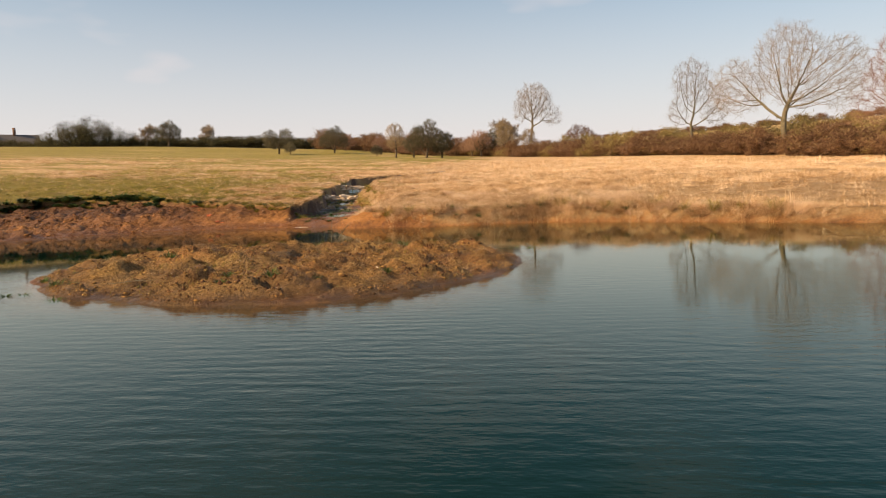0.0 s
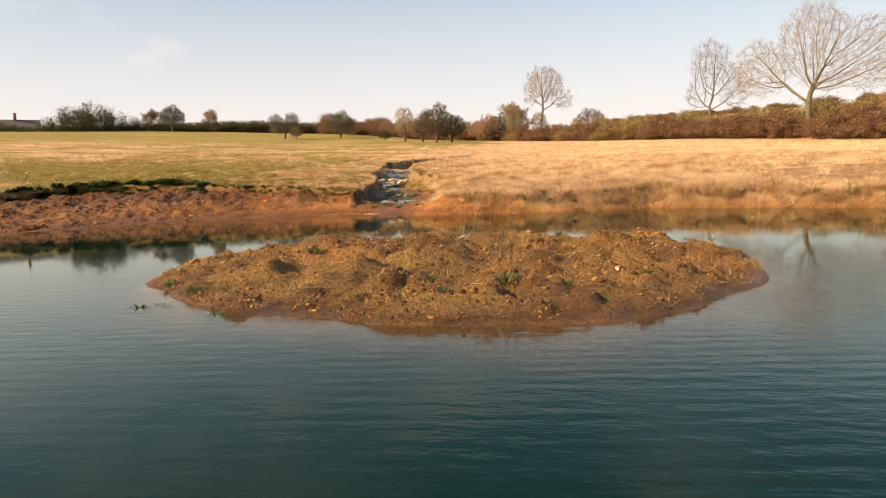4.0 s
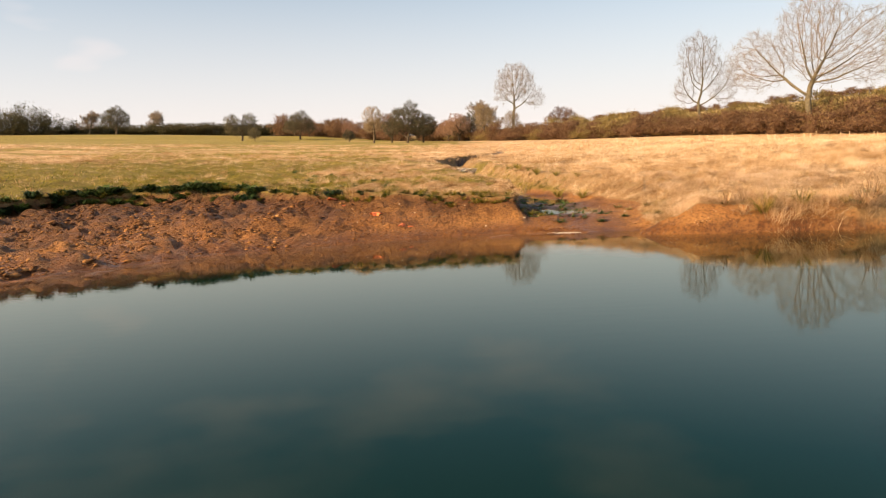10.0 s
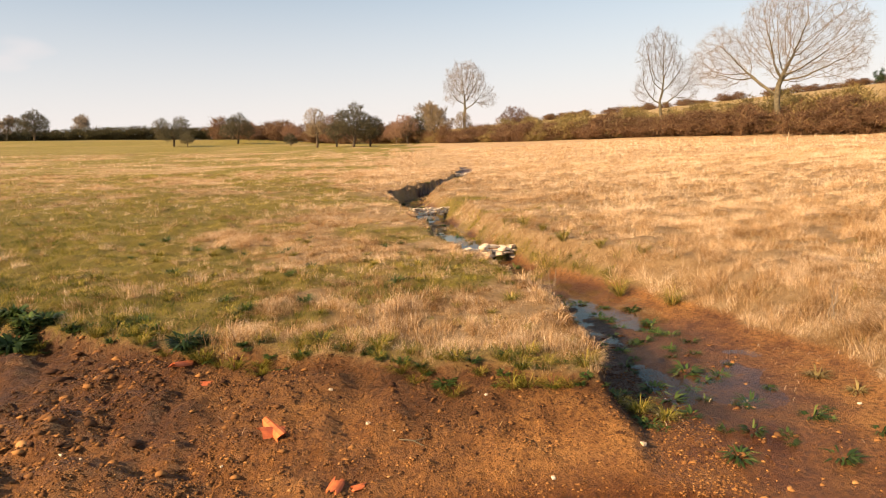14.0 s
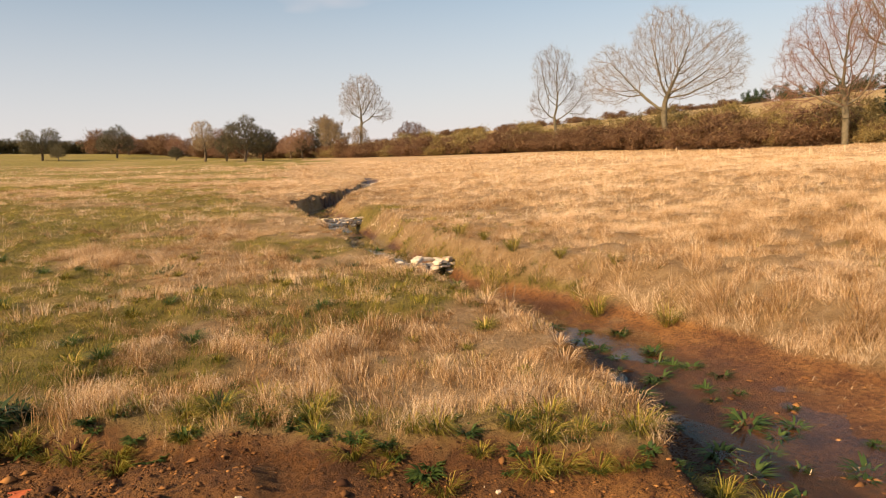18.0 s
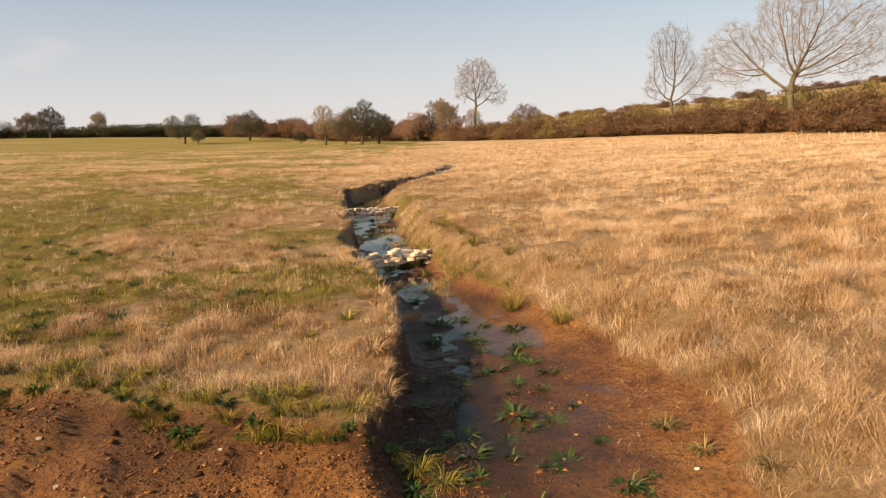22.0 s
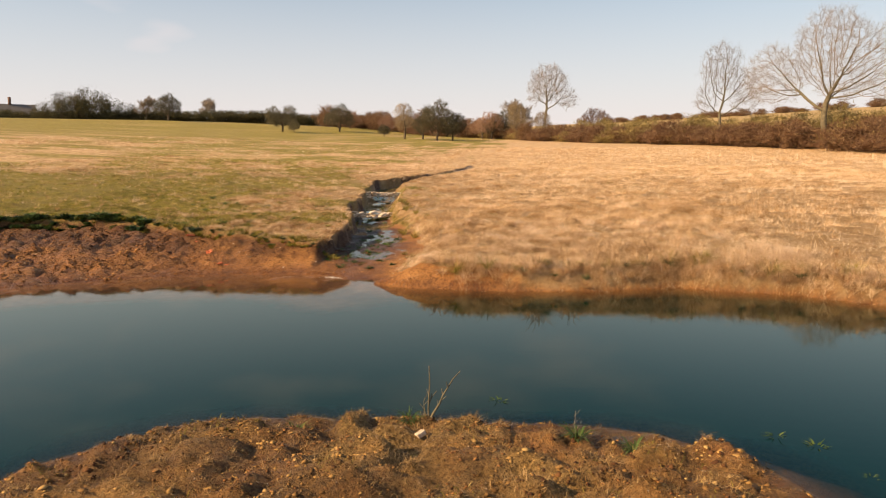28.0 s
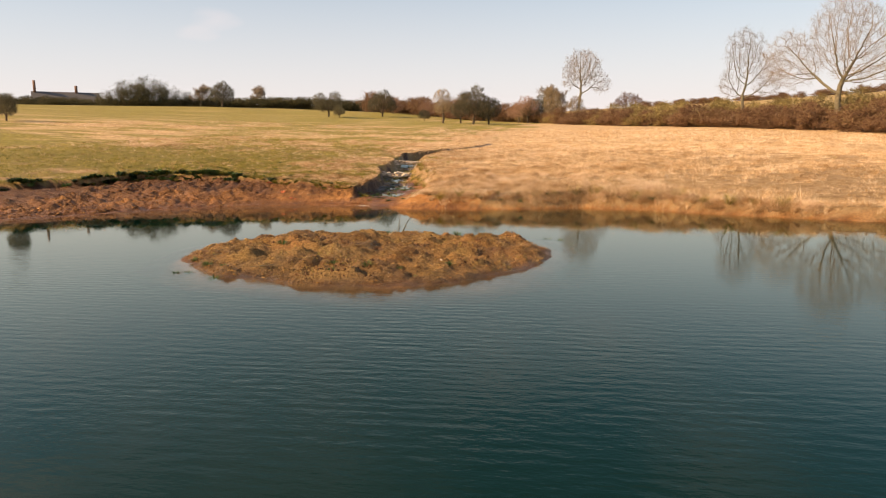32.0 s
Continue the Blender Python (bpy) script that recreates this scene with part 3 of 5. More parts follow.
def tufts(box, per_m2, count, radius, seed, want):
    """Places of blades in tufts within a box, kept where want() says so: x, y, outward lean and a number for each tuft."""
    rng = np.random.default_rng(seed)
    x0, y0, x1, y1 = box
    n = int((x1 - x0) * (y1 - y0) * per_m2)
    cx, cy = rng.uniform(x0, x1, n), rng.uniform(y0, y1, n)
    ok = want(cx, cy, rng.uniform(0, 1, n))
    cx, cy = cx[ok], cy[ok]
    own = rng.uniform(0, 1, len(cx))
    a = rng.uniform(0, 2 * np.pi, (len(cx), count))
    r = radius * np.sqrt(rng.uniform(0, 1, (len(cx), count))) * (0.5 + own[:, None])
    x, y = cx[:, None] + r * np.cos(a), cy[:, None] + r * np.sin(a)
    out = np.stack([np.cos(a) * r / radius, np.sin(a) * r / radius]) * 0.45
    return x.ravel(), y.ravel(), out.reshape(2, -1), np.repeat(own, count), rng


def turf(x, y):
    """Share of turf at a place: 1 on grass, 0 on mud, water or in the brook."""
    z, m, w, g = land(x, y)
    return (1 - m) * (z > 0.1), g


def sward(name, box, per_m2, count, radius, tall, wide, seed, dry, label, segments=2):
    def want(x, y, chance):
        t, g = turf(x, y)
        share = (1 - g) if dry else g - 0.12
        gap = rough(x, y, 0.42, 47, 2) + 0.4 * rough(x, y, 1.3, 48)
        return (t > 0.5) & (chance < (0.15 + 0.85 * share) * (np.clip(np.where(y < 24, 0.66 + 1.6 * gap, 0.85 + 1.2 * gap), 0.25, 1) if dry else 1.0))
    x, y, out, own, rng = tufts(box, per_m2, count, radius, seed, want)
    n = len(x)
    t = tall(x, y) * (0.55 + 0.6 * own) * rng.uniform(0.5, 1.15, n)
    flop = 0.85 + 0.45 * np.maximum(rough(x, y, 0.9, 43, 2), -0.4)
    out = out + np.stack([flop * rough(x, y, 0.42, 44), flop * rough(x, y, 0.42, 45)]) * 1.5
    tone = np.clip(0.34 + 0.14 * step(1.5, 4.5, x) + 0.08 * step(20, 30, y) + 0.50 * rough(x, y, 0.34, 40, 3) + 0.25 * rough(x, y, 3.0, 49) + 0.30 * rough(x, y, 1.3, 50, 2) * step(18, 28, y) + 0.30 * (own - 0.5) + rng.normal(0, 0.24, n), 0, 1)
    return blades(name, x, y, t, wide * rng.uniform(0.6, 1.3, n), rng.uniform(0.15, 1.15, n) + 0.55 * step(2.5, 4, x) * step(17, 13, y), tone, STRAW if dry else LUSH, label, segments, seed, out)


def dry_height(x, y):
    lip = np.interp(y, BROOK_Y, BROOK_X) - np.interp(y, BROOK_Y, BROOK_W) - 0.2
    short = 1 - 0.5 * step(1.5, 0.3, np.abs(lip - x)) * step(12.5, 14, y)
    fringe = step(6.8, 9.5, x) * step(4.0, 0.8, y - np.interp(x, TURF_X, TURF_Y))
    return short * (0.165 + 0.05 * step(2, 5, x) * step(13, 18, y)) + 0.17 * np.maximum(0, rough(x, y, 0.42, 47, 2)) - 0.02 + 0.26 * fringe + 0.08 * rough(x, y, 1.8, 41) + 0.05 * rough(x, y, 0.5, 46)


def green_height(x, y):
    return 0.11 + 0.05 * rough(x, y, 1.6, 42)


sward("dry_grass", (-4.5, 12.0, 1.7, 17), 95, 46, 0.06, dry_height, 0.0026, 111, True, "fine matted dry grass on the headland by the brook")
sward("dry_grass", (3.2, 9.4, 8.5, 16), 95, 46, 0.06, dry_height, 0.0026, 112, True, "fine matted dry grass on the bank by the brook")
for near, far, seed in (((-10, 11.5, 2.6, 17.5), (-10, 17.5, 2.6, 23), 101), ((2.6, 9.3, 13, 16), (2.6, 16, 13, 23), 103)):
    headland = seed == 101
    for box, segments, count, wide in ((near, 2, 38, 0.0040), (far, 1, 54, 0.0055)):
        sward("dry_grass", box, 56, count, 0.075, dry_height, wide, seed + segments * 20, True, "tussocks of dry straw-coloured grass on the headland" if headland else "tall pale dry grass on the bank", segments)
        sward("green_grass", box, 60 if headland else 24, 30, 0.085, green_height, wide, seed + segments * 20 + 1, False, "short green grass among dry tussocks" if headland else "green grass at the foot of dry tussocks", segments)
sward("green_grass", (0.8, 17.5, 3.4, 25), 60, 30, 0.08, lambda x, y: 0.13 + 0.06 * rough(x, y, 0.6, 42), 0.006, 113, False, "lush green grass on the sunny slope of the brook")
sward("dry_grass", (-24, 23, 28, 46), 22, 26, 0.11, dry_height, 0.010, 105, True, "pale dry grass across the rough field", 1)
sward("green_grass", (-24, 23, 28, 46), 16, 18, 0.14, green_height, 0.013, 106, False, "green and yellow patches in the rough field", 1)
sward("dry_grass", (13, 2, 32, 23), 20, 26, 0.13, dry_height, 0.012, 107, True, "pale dry grass beside the pond", 1)
sward("green_grass", (-26, 8, -10, 23), 9, 16, 0.16, green_height, 0.022, 108, False, "green pasture beside the mud bank", 1)
sward("dry_grass", (-26, 8, -10, 23), 7, 16, 0.16, dry_height, 0.018, 110, True, "dry tussocks in pasture beside the mud bank", 1)
sward("dry_grass", (-50, 46, 52, 100), 3.4, 12, 0.26, dry_height, 0.035, 109, True, "far pale dry grass", 1)


# ---- trees ----
def tubes(segs, sides):
    """Tapered tubes along segments (start, end, radius, radius)."""
    s = np.array(segs, float)
    p, q, r0, r1 = s[:, 0:3], s[:, 3:6], s[:, 6], s[:, 7]
    d = q - p
    d /= np.linalg.norm(d, axis=1, keepdims=True) + 1e-9
    ref = np.where(np.abs(d[:, 2:3]) > 0.9, np.array([[1.0, 0, 0]]), np.array([[0, 0, 1.0]]))
    u = np.cross(d, ref)
    u /= np.linalg.norm(u, axis=1, keepdims=True)
    w = np.cross(d, u)
    a = np.arange(sides) * 2 * np.pi / sides
    ring = np.cos(a)[None, :, None] * u[:, None] + np.sin(a)[None, :, None] * w[:, None]
    v = np.concatenate([p[:, None] + ring * r0[:, None, None], q[:, None] + ring * r1[:, None, None]], 1)
    n, k = len(s), np.arange(sides)
    f = np.stack([k, (k + 1) % sides, (k + 1) % sides + sides, k + sides], 1)
    return v.reshape(-1, 3), (np.arange(n)[:, None, None] * 2 * sides + f[None]).reshape(-1, 4)


def branching(rng, tall, girth, fork, spread_deg, levels, kids, first=0.28, sweep=0.10, droop=0.0):
    """Segments of a bare tree: trunk and limbs, and the twigs apart. Limbs leave low and sweep outward and up."""
    wood, twigs = [], []

    def grow(p, d, length, r, level):
        steps = 5 if level < 2 else 4 if level < 4 else 2
        for i in range(steps):
            bend = Vector(rng.normal(0, sweep, 3))
            up = 0.02 if level == 0 else 0.13 if level < 3 else 0.05 - droop
            d = (d + bend + Vector((0, 0, up))).normalized()
            q = p + d * (length / steps)
            r1 = r * (0.82 if level else 0.90)
            (wood if level < 3 else twigs).append((*p, *q, r, r1))
            if level < levels and (level > 0 or (i + 1) / steps > first) and (level == 0 or i > 0):
                for _ in range(kids if level or i < steps - 1 else kids + 1):
                    if level > 1 and rng.random() < 0.15:
                        continue
                    turn = radians(rng.uniform(*spread_deg))
                    around = d.cross(Vector(rng.normal(0, 1, 3))).normalized()
                    nd = (d * math.cos(turn) + around * math.sin(turn)).normalized()
                    share = (1.0 - 0.35 * i / steps) if level < 3 else 1.0
                    grow(q, nd, length * rng.uniform(*fork) * share, r1 * rng.uniform(0.42, 0.66), level + 1)
            p, r = q, r1

    grow(Vector((0, 0, -0.3)), Vector((0, 0, 1)), tall, girth, 0)
    return wood, twigs


def colony(rng, blobs, fork, count, step_len, kill):
    """Nodes of a bare tree whose limbs reach for points spread through its crown: places, parents and radii."""
    size = np.array([b[3] * b[4] * b[5] for b in blobs])
    pick = rng.choice(len(blobs), count, p=size / size.sum())
    d = rng.normal(0, 1, (count, 3))
    d /= np.linalg.norm(d, axis=1, keepdims=True)
    b = np.array(blobs)[pick]
    goal = b[:, :3] + d * b[:, 3:] * rng.uniform(0.03, 1, (count, 1)) ** 0.36
    place, parent = [np.array([0, 0, -0.4])], [-1]
    while place[-1][2] < fork:
        place.append(place[-1] + np.array([*rng.normal(0, 0.04, 2), step_len]))
        parent.append(len(place) - 2)
    children = [0] * len(place)
    near, who = np.full(len(goal), 1e9), np.zeros(len(goal), int)

    def reach(first):
        for i in range(first, len(place)):
            dist = np.linalg.norm(goal - place[i], axis=1)
            closer = dist < near
            near[closer], who[closer] = dist[closer], i

    reach(0)
    for _ in range(150):
        live = near > kill
        goal, near, who = goal[live], near[live], who[live]
        if len(goal) == 0:
            break
        first = len(place)
        for i in np.unique(who):
            if children[i] > 2:
                continue
            pull = goal[who == i] - place[i]
            pull = (pull / np.linalg.norm(pull, axis=1, keepdims=True)).mean(0)
            along = place[i] - place[parent[i]] if parent[i] >= 0 else np.array([0, 0, 1.0])
            d = pull + 0.35 * along / (np.linalg.norm(along) + 1e-9) + rng.normal(0, 0.14, 3) + np.array([0, 0, 0.08])
            place.append(place[i] + d / np.linalg.norm(d) * step_len)
            parent.append(int(i))
            children[i] += 1
            children.append(0)
        if len(place) == first:
            break
        reach(first)
    flow = np.zeros(len(place))
    for i in range(len(place) - 1, 0, -1):
        flow[i] = max(flow[i], 1.0)
        flow[parent[i]] += flow[i]
    return np.array(place), np.array(parent), flow


def crown_tree(name, seed, girth, label, blobs, fork, count, twig=0.006, step_len=0.42, kill=0.52, haze=7, wood_mat=None, twig_mat=None):
    """A bare tree: a trunk, its main limbs, and a crown of branches that ends in a haze of twigs."""
    rng = np.random.default_rng(seed)
    place, parent, flow = colony(rng, blobs, fork, count, step_len, kill)
    radius = np.maximum(girth * (flow / flow[0]) ** 0.52, twig * 1.2)
    tree = new(name)
    limb_of = np.full(len(place), -1)
    for i in range(1, len(place)):
        if place[i][2] > fork * 0.55 and np.sum(parent == parent[i]) > 1 and limb_of[parent[i]] < 0 and flow[i] < 0.6 * flow[0]:
            limb_of[i] = i
        elif limb_of[parent[i]] >= 0:
            limb_of[i] = limb_of[parent[i]]
    thick = radius > girth * 0.16
    rows = np.concatenate([place[parent[1:]], place[1:], np.minimum(radius[parent[1:]], radius[1:] * 1.35)[:, None], radius[1:, None]], 1)
    own, fat = limb_of[1:], thick[1:]
    for key in [-1] + sorted(set(own[(own >= 0) & fat].tolist())):
        some = rows[(own == key) & fat]
        if len(some):
            v, f = tubes(some, 6)
            new("trunk" if key < 0 else "limb", mesh_of("trunk" if key < 0 else "limb", v, f, wood_mat or BARK, None, True)).parent = tree
    thin = rows[~fat]
    ends = np.repeat(np.nonzero(flow[1:] < 6)[0], haze)
    d = rows[ends, 3:6] - rows[ends, 0:3]
    d = d / np.linalg.norm(d, axis=1, keepdims=True) + rng.normal(0, 0.62, (len(ends), 3)) + np.array([0, 0, 0.18])
    d *= (rng.uniform(0.4, 1.6, len(ends)) / np.linalg.norm(d, axis=1) * step_len * 1.7)[:, None]
    tips = np.concatenate([rows[ends, 3:6], rows[ends, 3:6] + d, np.full((len(ends), 1), twig), np.full((len(ends), 1), twig * 0.6)], 1)
    v, f = tubes(np.concatenate([thin, tips]), 3)
    new("crown", mesh_of("crown", v, f, twig_mat or TWIG)).parent = tree
    return tagged(tree, label, "tree")


def bare_tree(name, seed, tall, girth, label, fork=(0.50, 0.72), spread_deg=(22, 52), levels=5, kids=2, wood_mat=BARK, twig_mat=TWIG, first=0.3, min_r=0.011, want_height=None):
    rng = np.random.default_rng(seed)
    wood, twigs = branching(rng, tall, girth, fork, spread_deg, levels, kids, first)
    pts = np.array(wood + twigs)
    pts[:, 6:8] = np.maximum(pts[:, 6:8], min_r)
    if want_height:
        pts[:, 0:6] *= want_height / pts[:, 5].max()
    tree = new(name)
    for part_name, rows, sides, mat in (("trunk", pts[: len(wood)], 6, wood_mat), ("crown", pts[len(wood):], 3, twig_mat)):
        v, f = tubes(rows, sides)
        ob = new(part_name, mesh_of(part_name, v, f, mat, None, sides > 3))
        ob.parent = tree
    return tagged(tree, label, "tree")


def sprays(rng, centre, size, count, length, wide):
    """Short sprays in lumpy clumps through a crown: thin triangles with gaps between the clumps."""
    clumps = rng.normal(0, 0.42, (max(6, count // 55), 3))
    clumps /= np.maximum(1, np.linalg.norm(clumps, axis=1, keepdims=True) * 1.02)
    pick = rng.integers(0, len(clumps), count)
    p = clumps[pick] + rng.normal(0, 0.13, (count, 3))
    p = p * np.array(size) * 1.28 + np.array(centre)
    d = rng.normal(0, 1, (count, 3)) + np.array([0, 0, 0.5])
    d /= np.linalg.norm(d, axis=1, keepdims=True)
    s = np.cross(d, rng.normal(0, 1, (count, 3)))
    s /= np.linalg.norm(s, axis=1, keepdims=True)
    ln = length * rng.uniform(0.5, 1.3, count)[:, None]
    v = np.stack([p - s * wide / 2, p + s * wide / 2, p + d * ln], 1)
    return v.reshape(-1, 3), np.arange(count * 3).reshape(-1, 3), np.repeat(np.clip(rng.normal(0.45, 0.22, count), 0, 1), 3)


def thorn_tree(name, seed, tall, wide, label, mat=THORN, count=2600, thin=0.32, stems=3, low=0.18, spray=0.45, wood_levels=1):
    """A dense small tree or bush: a few crooked stems under a crown of fine sprays."""
    rng = np.random.default_rng(seed)
    tree = new(name)
    wood = []
    for k in range(stems):
        b = Vector((rng.normal(0, 0.004) * wide, rng.normal(0, 0.004) * wide, -0.2))
        w, t = branching(np.random.default_rng(seed * 7 + k), tall * 0.42, tall * 0.030, (0.5, 0.7), (25, 60), wood_levels, 1, 0.3, 0.16)
        wood += [(*(Vector(r[0:3]) + b), *(Vector(r[3:6]) + b), r[6], r[7]) for r in w + t]
    v, f = tubes(wood, 4)
    ob = new("trunk", mesh_of("trunk", v, f, DARKBARK, None, True))
    ob.parent = tree
    v, f, tone = sprays(rng, (0, 0, tall * (low + (1 - low) * 0.5)), (wide / 2, wide / 2, tall * (1 - low) * 0.52), count, spray, spray * thin)
    ob = new("crown", mesh_of("crown", v, f, mat, {"tone": tone}))
    ob.parent = tree
    return tagged(tree, label, "tree")


def stand(tree, x, y, turn=0.0, size=1.0, sink=0.0):
    tree.matrix_basis = pose(x, y, height(x, y) - sink, 0, 0, turn) @ Matrix.Diagonal((*(tree.scale * size), 1))
    return tree


ash = crown_tree("ash_tree", 11, 0.42, "tall bare ash with a broad grey crown rising from the hedge",
                 [(0.4, 0, 13.5, 4.7, 5.0, 5.3), (-6.4, 0.5, 10.0, 4.6, 4.4, 4.2), (6.8, -0.5, 10.8, 3.8, 4.4, 5.4), (2.0, 1.0, 8.6, 4.0, 4.0, 2.5)], 4.6, 3400)
stand(ash, 45.2, 94.0, -24)
ash_c = crown_tree("ash_tree", 12, 0.25, "slender bare ash standing in the hedge",
                   [(0, 0, 12.2, 3.4, 3.3, 4.4), (3.5, 0, 8.2, 2.7, 2.8, 3.8), (-2.2, 0.4, 7.4, 2.0, 2.2, 2.8)], 5.2, 1300)
stand(ash_c, 36.4, 113.0, -18)
ash_a = crown_tree("ash_tree", 13, 0.34, "bare round-headed tree at the end of the hedge",
                   [(0.6, 0, 13.8, 4.9, 4.8, 4.8), (5.2, 0, 10.0, 2.6, 2.6, 2.8), (-2.5, 0, 11.0, 2.4, 2.4, 2.4)], 6.5, 1500, 0.008)
stand(ash_a, 8.3, 166.0, -3)
ash_d = crown_tree("ash_tree", 14, 0.34, "bare spreading tree with reddish twigs beside an ivied trunk",
                   [(-0.8, 0, 8.6, 5.4, 5.0, 5.6), (1.6, 0, 12.6, 2.9, 3.0, 3.6), (-5.2, 0, 5.2, 2.6, 3.0, 2.4)], 2.4, 2400, twig_mat=REDTWIG)
stand(ash_d, 51.0, 69.0, -40)
ash_e = crown_tree("ivied_tree", 15, 0.40, "bare tree with its trunk wrapped in dark ivy",
                   [(0, 0, 13.5, 4.2, 4.2, 5.0), (2.5, 0, 10.0, 2.6, 2.6, 3.0)], 7.0, 1300)
stand(ash_e, 57.5, 70.0, -40)

rng = np.random.default_rng(5)
ivy_v, ivy_f, ivy_t = sprays(rng, (0, 0, 4.2), (0.75, 0.75, 4.4), 1600, 0.35, 0.28)
ivy = new("ivy", mesh_of("ivy", ivy_v, ivy_f, IVY, {"tone": ivy_t}))
ivy.parent = ash_e
tagged(ivy, "dark green ivy on the trunk")

small = bare_tree("bare_tree", 16, 4.2, 0.20, "small bare grey tree beyond the far hedge", fork=(0.55, 0.8), spread_deg=(24, 60), first=0.3, levels=4, want_height=8.0, min_r=0.03)
SMALL_SPOTS = [(-142.7, 238, 1.3), (-123.5, 251, 1.0), (2.2, 180, 1.05)]
for i, (x, y, size) in enumerate(SMALL_SPOTS):
    stand(small if i == 0 else copy_thing(small, Matrix()), x, y, 70 * i, size)


def plant(protos, used, k, x, y, turn, size, flat=1.0):
    """Stand the prototype itself the first time, and a copy of it after that."""
    ob = protos[k] if k not in used else copy_thing(protos[k], Matrix())
    used.add(k)
    ob.matrix_basis = pose(x, y, height(x, y), 0, 0, turn) @ Matrix.Diagonal((size, size, size * flat, 1))
    return ob


def hawthorn(seed, label, crown, fork, count, haze, twig_mat):
    return crown_tree("hawthorn", seed, 0.26, label, crown, fork, count, 0.015, 0.30, 0.36, haze, DARKBARK, twig_mat)


ROUND = [(0, 0, 4.2, 3.6, 3.8, 2.5), (-2.8, 0.5, 3.0, 2.2, 2.4, 1.7), (2.9, -0.6, 3.3, 2.2, 2.4, 1.8), (0.8, 0, 6.3, 1.6, 1.8, 1.2), (-1.6, 0, 5.8, 1.3, 1.3, 1.0)]
TWIN = [(-2.0, 0, 4.5, 2.2, 2.6, 2.5), (2.2, 0.4, 4.2, 2.2, 2.6, 2.5), (0.2, 0, 2.8, 3.8, 2.6, 1.5)]
NARROW = [(0, 0, 5.6, 2.3, 2.3, 2.6), (0.9, 0.2, 3.8, 2.4, 2.4, 1.8)]
thorns = [hawthorn(31, "dark dense hawthorn in the open pasture", ROUND, 0.6, 1500, 9, THORNTWIG),
          hawthorn(32, "dark twin-headed hawthorn in the open pasture", TWIN, 0.5, 1300, 9, THORNTWIG),
          hawthorn(33, "brown leafless thorn in the open pasture", ROUND, 0.6, 1100, 6, REDTWIG),
          hawthorn(34, "pale leafless sallow at the edge of the pasture", NARROW, 1.4, 800, 6, PALETWIG)]
used = set()
for i, (x, y, size, k) in enumerate([(-15.4, 143, 1.12, 0), (-12.4, 147, 0.85, 1), (-23.2, 146, 0.98, 3), (-20.0, 152, 0.8, 2), (-60.5, 168, 0.98, 1), (-56.6, 166, 0.45, 0), (-108.4, 195, 1.1, 0),
                                     (-5.6, 176, 1.0, 2), (-3.0, 178, 0.98, 0), (-8.5, 180, 0.8, 2), (1.0, 172, 1.15, 3), (-51.5, 190, 1.05, 0), (-55, 214, 0.8, 2), (-62, 222, 0.85, 2), (-37.5, 192, 0.8, 2), (-33.0, 168, 0.42, 0),
                                     (7.6, 160, 0.85, 3), (21.0, 172, 1.0, 2), (-54.7, 53.5, 0.45, 1)]):
    plant(thorns, used, k, x, y, 137 * i, size)

wood = [thorn_tree("broad_tree", 90, 9.5, 11.0, "rounded dark tree in the clump beyond the far hedge", count=7000, stems=3, low=0.0, spray=0.6)]
used = set()
for i, (x, y, size) in enumerate([(-163, 231, 1.12), (-169, 227, 0.95), (-157, 236, 0.92), (-166, 234, 0.95), (-174, 224, 0.62), (-150, 240, 0.62), (-143, 244, 0.5)]):
    plant(wood, used, 0, x, y, 50 * i, size)

scrubs = [thorn_tree("hedge_shrub", 50 + k, 3.4, 5.6, ("bare russet shrub in a long overgrown hedge", "bare brown shrub in a long overgrown hedge", "pale olive scrub behind the russet hedge")[k],
                     mat=(RUSSET, RUSSET, OLIVE)[k], count=3200, stems=4, low=0.0, spray=0.7, thin=0.13) for k in range(3)]
used = set()
HEDGE_S = [0, 0.12, 0.40, 0.58, 0.75, 1]
HEDGE_X, HEDGE_Y = [-6, 7, 34, 46, 53, 100], [188, 160, 112, 92, 70, 40]
for i in range(88):
    s = i / 87
    x, y = np.interp(s, HEDGE_S, HEDGE_X), np.interp(s, HEDGE_S, HEDGE_Y)
    plant(scrubs, used, int(rng.choice([0, 0, 1, 1, 1, 2])), x + rng.normal(0, 1.2), y + rng.normal(0, 1.2), rng.uniform(0, 360), rng.uniform(0.75, 1.15), rng.uniform(0.6, 0.95))
for i in range(54):
    s = 0.16 + 0.6 * i / 53
    x, y = np.interp(s, HEDGE_S, HEDGE_X) + 5.5, np.interp(s, HEDGE_S, HEDGE_Y) + 3.5
    plant(scrubs, used, 2, x + rng.normal(0, 2.2), y + rng.normal(0, 2.2), rng.uniform(0, 360), rng.uniform(1.0, 1.4), rng.uniform(0.65, 0.95))
for i in range(26):
    s = i / 25
    plant(scrubs, used, int(rng.integers(0, 2)), -70 + 62 * s + rng.normal(0, 1.5), np.interp(s, [0, 0.4, 1], [246, 222, 190]) + rng.normal(0, 2), rng.uniform(0, 360), rng.uniform(1.0, 1.6), rng.uniform(0.8, 1.2))

dark = [thorn_tree("field_hedge", 70, 3.6, 9.0, "clipped dark field hedge along the far edge of the pasture", count=2600, stems=3, low=0.0, spray=0.7)]
used = set()
for i in range(56):
    s = i / 55
    plant(dark, used, 0, -232 + 172 * s, np.interp(s, [0, 0.5, 1], [206, 244, 262]), rng.uniform(0, 360), rng.uniform(0.95, 1.1))

